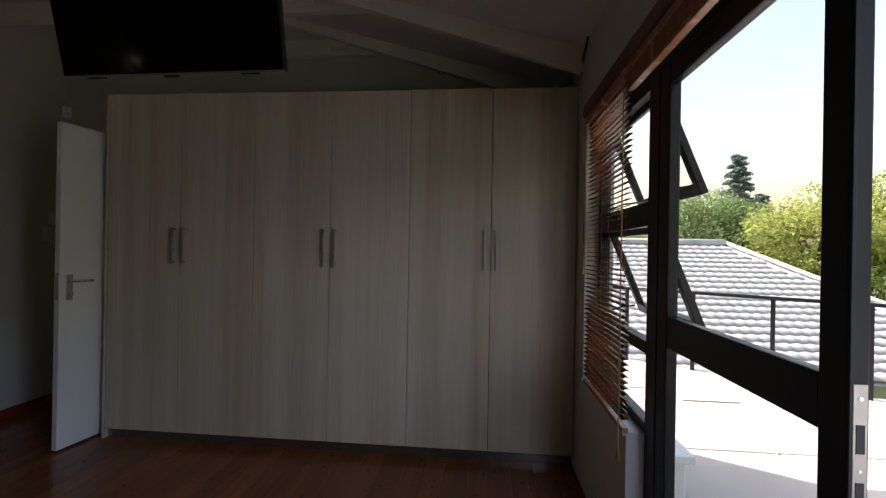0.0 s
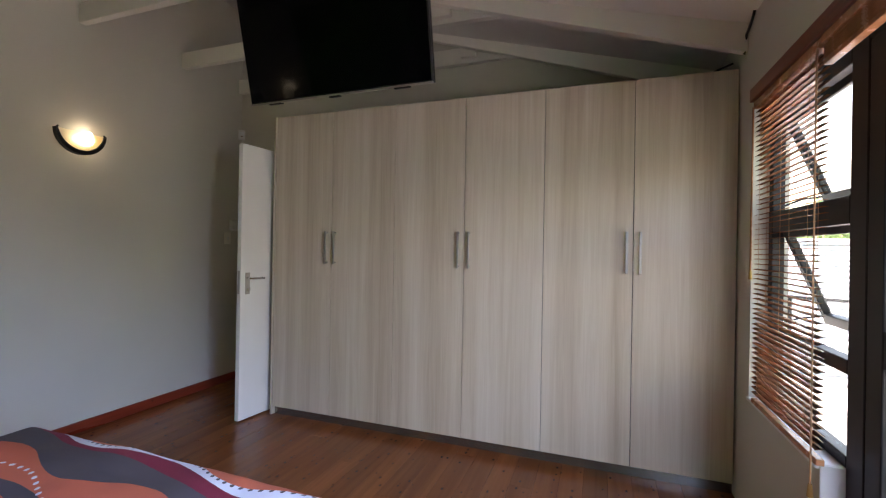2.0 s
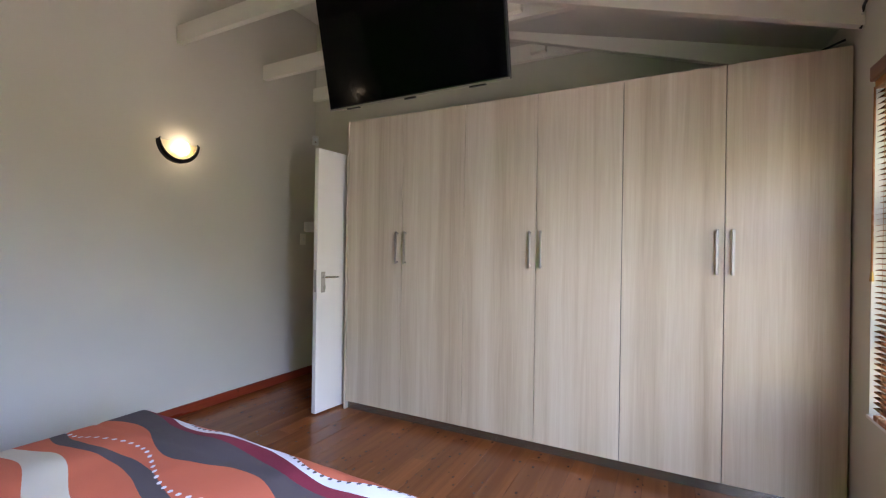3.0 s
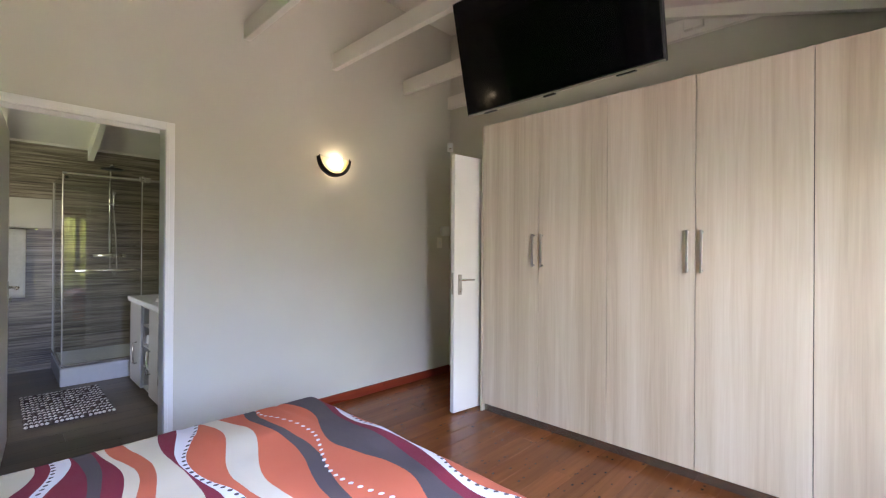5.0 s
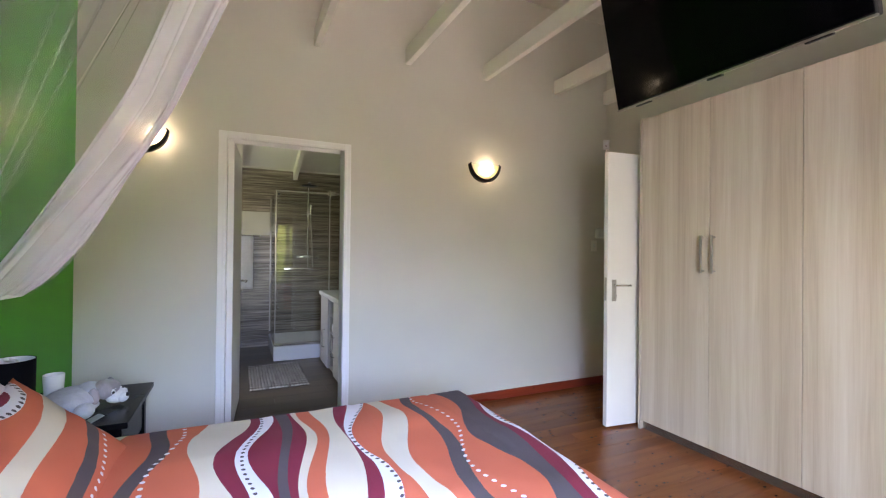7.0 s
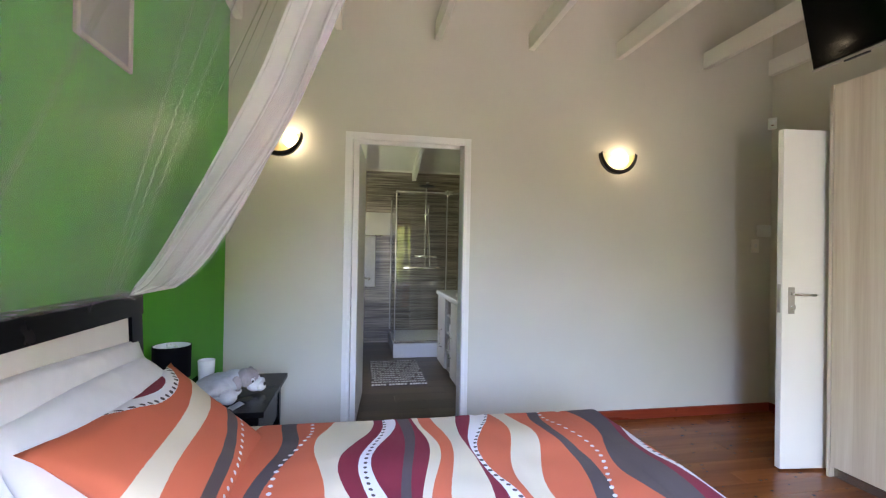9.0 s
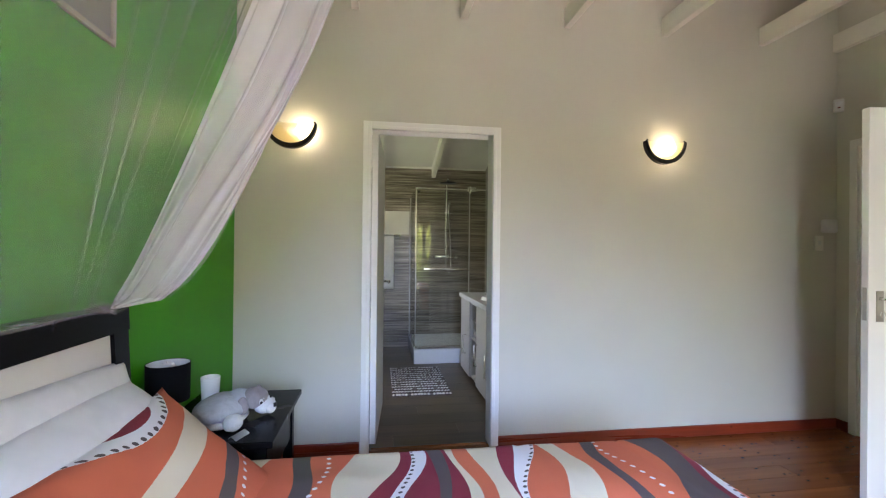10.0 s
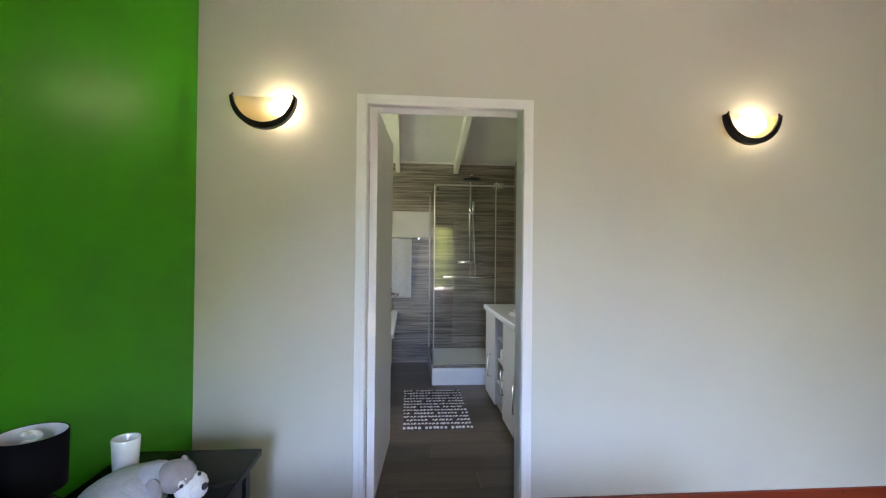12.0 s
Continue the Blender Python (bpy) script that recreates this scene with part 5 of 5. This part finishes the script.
def tile_bm(bm, m):
    prof = [(TW * i / 8, 0.013 * math.sin(2 * math.pi * i / 8) + 0.02) for i in range(9)]
    rows = [[bm.verts.new(m @ Vector((x, yy, z + dz))) for x, z in prof] for yy, dz in ((0.010, -0.028), (0.0, 0.0), (TC + 0.05, -0.03))]
    for a_, b_ in zip(rows, rows[1:]):
        for i in range(8):
            bm.faces.new((a_[i], a_[i + 1], b_[i + 1], b_[i]))
    return bm


R3 = Matrix(((1, 0, 0), (0, SL.y, NRM.y), (0, SL.z, NRM.z))).to_4x4()
one = bpy.data.meshes.new("roof_tile")
tbm = tile_bm(bmesh.new(), Matrix())
for f in tbm.faces:
    f.smooth = True
tbm.to_mesh(one)
tbm.free()
one.materials.append(M_ROOFTILE)
rest, count = bmesh.new(), 0
for c in range(int(LEN / TC)):
    s = c * TC
    x = 5.0 + (c % 2) * 0.0
    while x + TW < hip_x(s + TC):
        m = Matrix.Translation(Vector((x, EY, EZ)) + SL * s) @ R3
        if count < 300 and 8.2 + s * 0.1 < x < 12.6 + s * 0.2:
            o = new("roof_tile", one)
            o.parent = rf
            o.matrix_local = m
            count += 1
        else:
            tile_bm(rest, m)
        x += TW
part("far_tiles", rest, M_ROOFTILE, rf, "", True)["kind"] = "stuff"
part("ridge_cap", tube([(5.0, RYY, RZ + 0.05), (11.35, RYY, RZ + 0.05)], 0.11, 10), M_ROOFTILE, rf, "", True)
part("hip_cap", tube([(11.35, RYY, RZ + 0.05), (11.35 + 4.3, EY, EZ + 0.04)], 0.07, 10), M_ROOFTILE, rf, "", True)


# ---- trees ----
def leaves(bm, c, r, n, size, rng, flat=1.0):
    for _ in range(n):
        while True:
            d = Vector((rng.uniform(-1, 1), rng.uniform(-1, 1), rng.uniform(-1, 1)))
            if 0.35 < d.length < 1.0:
                break
        if rng.random() < 0.35 and d.z < -0.2:
            continue
        p = c + Vector((d.x * r.x, d.y * r.y, d.z * r.z))
        a = Vector((rng.gauss(0, 1), rng.gauss(0, 1), rng.gauss(0, 0.6))).normalized()
        b = a.cross(Vector((rng.gauss(0, 1), rng.gauss(0, 1), rng.gauss(0, 1)))).normalized()
        s = size * rng.uniform(0.6, 1.3)
        v = [bm.verts.new(p + q) for q in (a * s, b * s * 0.5, -a * s, -b * s * 0.5)]
        bm.faces.new(v)


def tree(name, at, height, rad, material, label, seed, clumps=18, n=800, size=0.085, bare=0.28):
    rng = random.Random(seed)
    e = empty(name, at, label, "tree", "garden trees")
    lean = (rng.uniform(-0.3, 0.3), rng.uniform(-0.3, 0.3))
    tb2 = tube([(lean[0] * t * t, lean[1] * t * t, height * 0.8 * t) for t in (0, 0.2, 0.4, 0.6, 0.8, 1.0)], lambda t: 0.03 * height * (1.05 - t), 8)
    cb2 = bmesh.new()
    for i in range(clumps):
        ang, f = rng.uniform(0, 6.28), rng.random()
        z = height * (bare + (1 - bare) * (0.12 + 0.80 * f))
        rr = rad * (0.35 + 0.65 * math.sin(math.pi * (0.15 + 0.75 * f))) * rng.uniform(0.45, 0.85)
        c = Vector((math.cos(ang) * rr, math.sin(ang) * rr, z))
        tube([(lean[0] * 0.3, lean[1] * 0.3, max(0.1, z - rr * 0.9) * 0.85), tuple(c * 0.5 + Vector((0, 0, z * 0.42))), tuple(c)], lambda t: 0.010 * height * (1.1 - t) * 0.7, 5, tb2)
        k2 = rng.uniform(0.32, 0.55) * rad
        leaves(cb2, c, Vector((k2 * 1.2, k2 * 1.2, k2 * 0.85)), n, size, rng)
    part("trunk", tb2, M_BARK, e, "", True)
    part("crown", cb2, material, e, "")
    return e


def conifer(at, height, rad, seed):
    rng = random.Random(seed)
    e = empty("conifer", at, "tall dark blue-green conifer behind the garden", "tree", "garden trees")
    part("trunk", tube([(0, 0, 0), (0, 0, height * 0.5), (0.05, 0, height)], lambda t: 0.25 * (1.02 - t), 8), M_BARK, e, "", True)
    cb2 = bmesh.new()
    for i in range(70):
        f = i / 70
        z = height * (0.2 + 0.8 * f)
        ang = i * 2.4
        reach = rad * (1 - f) ** 0.8 * rng.uniform(0.7, 1.1) + 0.15
        for t in (0.35, 0.65, 0.95):
            leaves(cb2, Vector((math.cos(ang) * reach * t, math.sin(ang) * reach * t, z - 0.25 * reach * t)), Vector((0.38, 0.38, 0.22)) * (1.1 - 0.5 * f), 70, 0.10, rng)
    part("crown", cb2, M_LEAFDARK, e)
    return e


conifer((19.4, 30.0, -2.75), 10.4, 2.2, 3)
conifer((22.6, 33.0, -2.75), 8.3, 2.4, 8)
TREES = (
    (15.4, 27.0, 7.2, 2.6, M_LEAF), (17.3, 25.5, 6.9, 2.4, M_LEAF), (18.4, 22.0, 7.1, 2.5, M_LEAFLIGHT), (20.2, 21.5, 7.3, 2.6, M_LEAFLIGHT),
    (22.8, 25.5, 8.1, 2.6, M_LEAF), (22.0, 18.5, 8.3, 2.6, M_LEAF), (25.5, 22.0, 9.4, 3.0, M_LEAF), (24.0, 14.0, 8.6, 3.0, M_LEAF),
    (26.0, 9.0, 8.4, 3.2, M_LEAFLIGHT), (25.0, 3.0, 9.0, 3.4, M_LEAF), (27.0, -4.0, 9.0, 3.4, M_LEAF), (30.0, 17.0, 10.5, 3.4, M_LEAF), (12.0, 28.0, 6.8, 2.6, M_LEAF),
    (19.5, 4.6, 7.6, 2.8, M_LEAFLIGHT), (18.5, 0.6, 7.2, 2.8, M_LEAF), (16.2, 2.4, 5.6, 2.4, M_LEAFLIGHT), (19.0, -3.6, 7.6, 2.8, M_LEAFLIGHT),
)
for i, (x, y, hh, rr, mt_) in enumerate(TREES):
    tone = "yellow-green" if mt_ is M_LEAFLIGHT else "green"
    tree("tree", (x, y, -2.75), hh, rr, mt_, f"leafy {tone} garden tree beyond the terrace", 40 + i)

# clipped undergrowth that closes the garden
rng = random.Random(5)
hb2 = bmesh.new()
for i in range(46):
    t = i / 45
    c = Vector((9.0 + 24 * math.sin(t * 1.75), 33 - 44 * t, -1.2)) + Vector((rng.uniform(-1, 1), rng.uniform(-1, 1), rng.uniform(-0.4, 0.8)))
    leaves(hb2, c, Vector((1.9, 1.9, 1.9)), 900, 0.11, rng)
hedge = link("shrubbery", hb2, M_LEAF)
tagged(hedge, "dense green shrubs along the garden edge", "shrubs", "", "stuff")
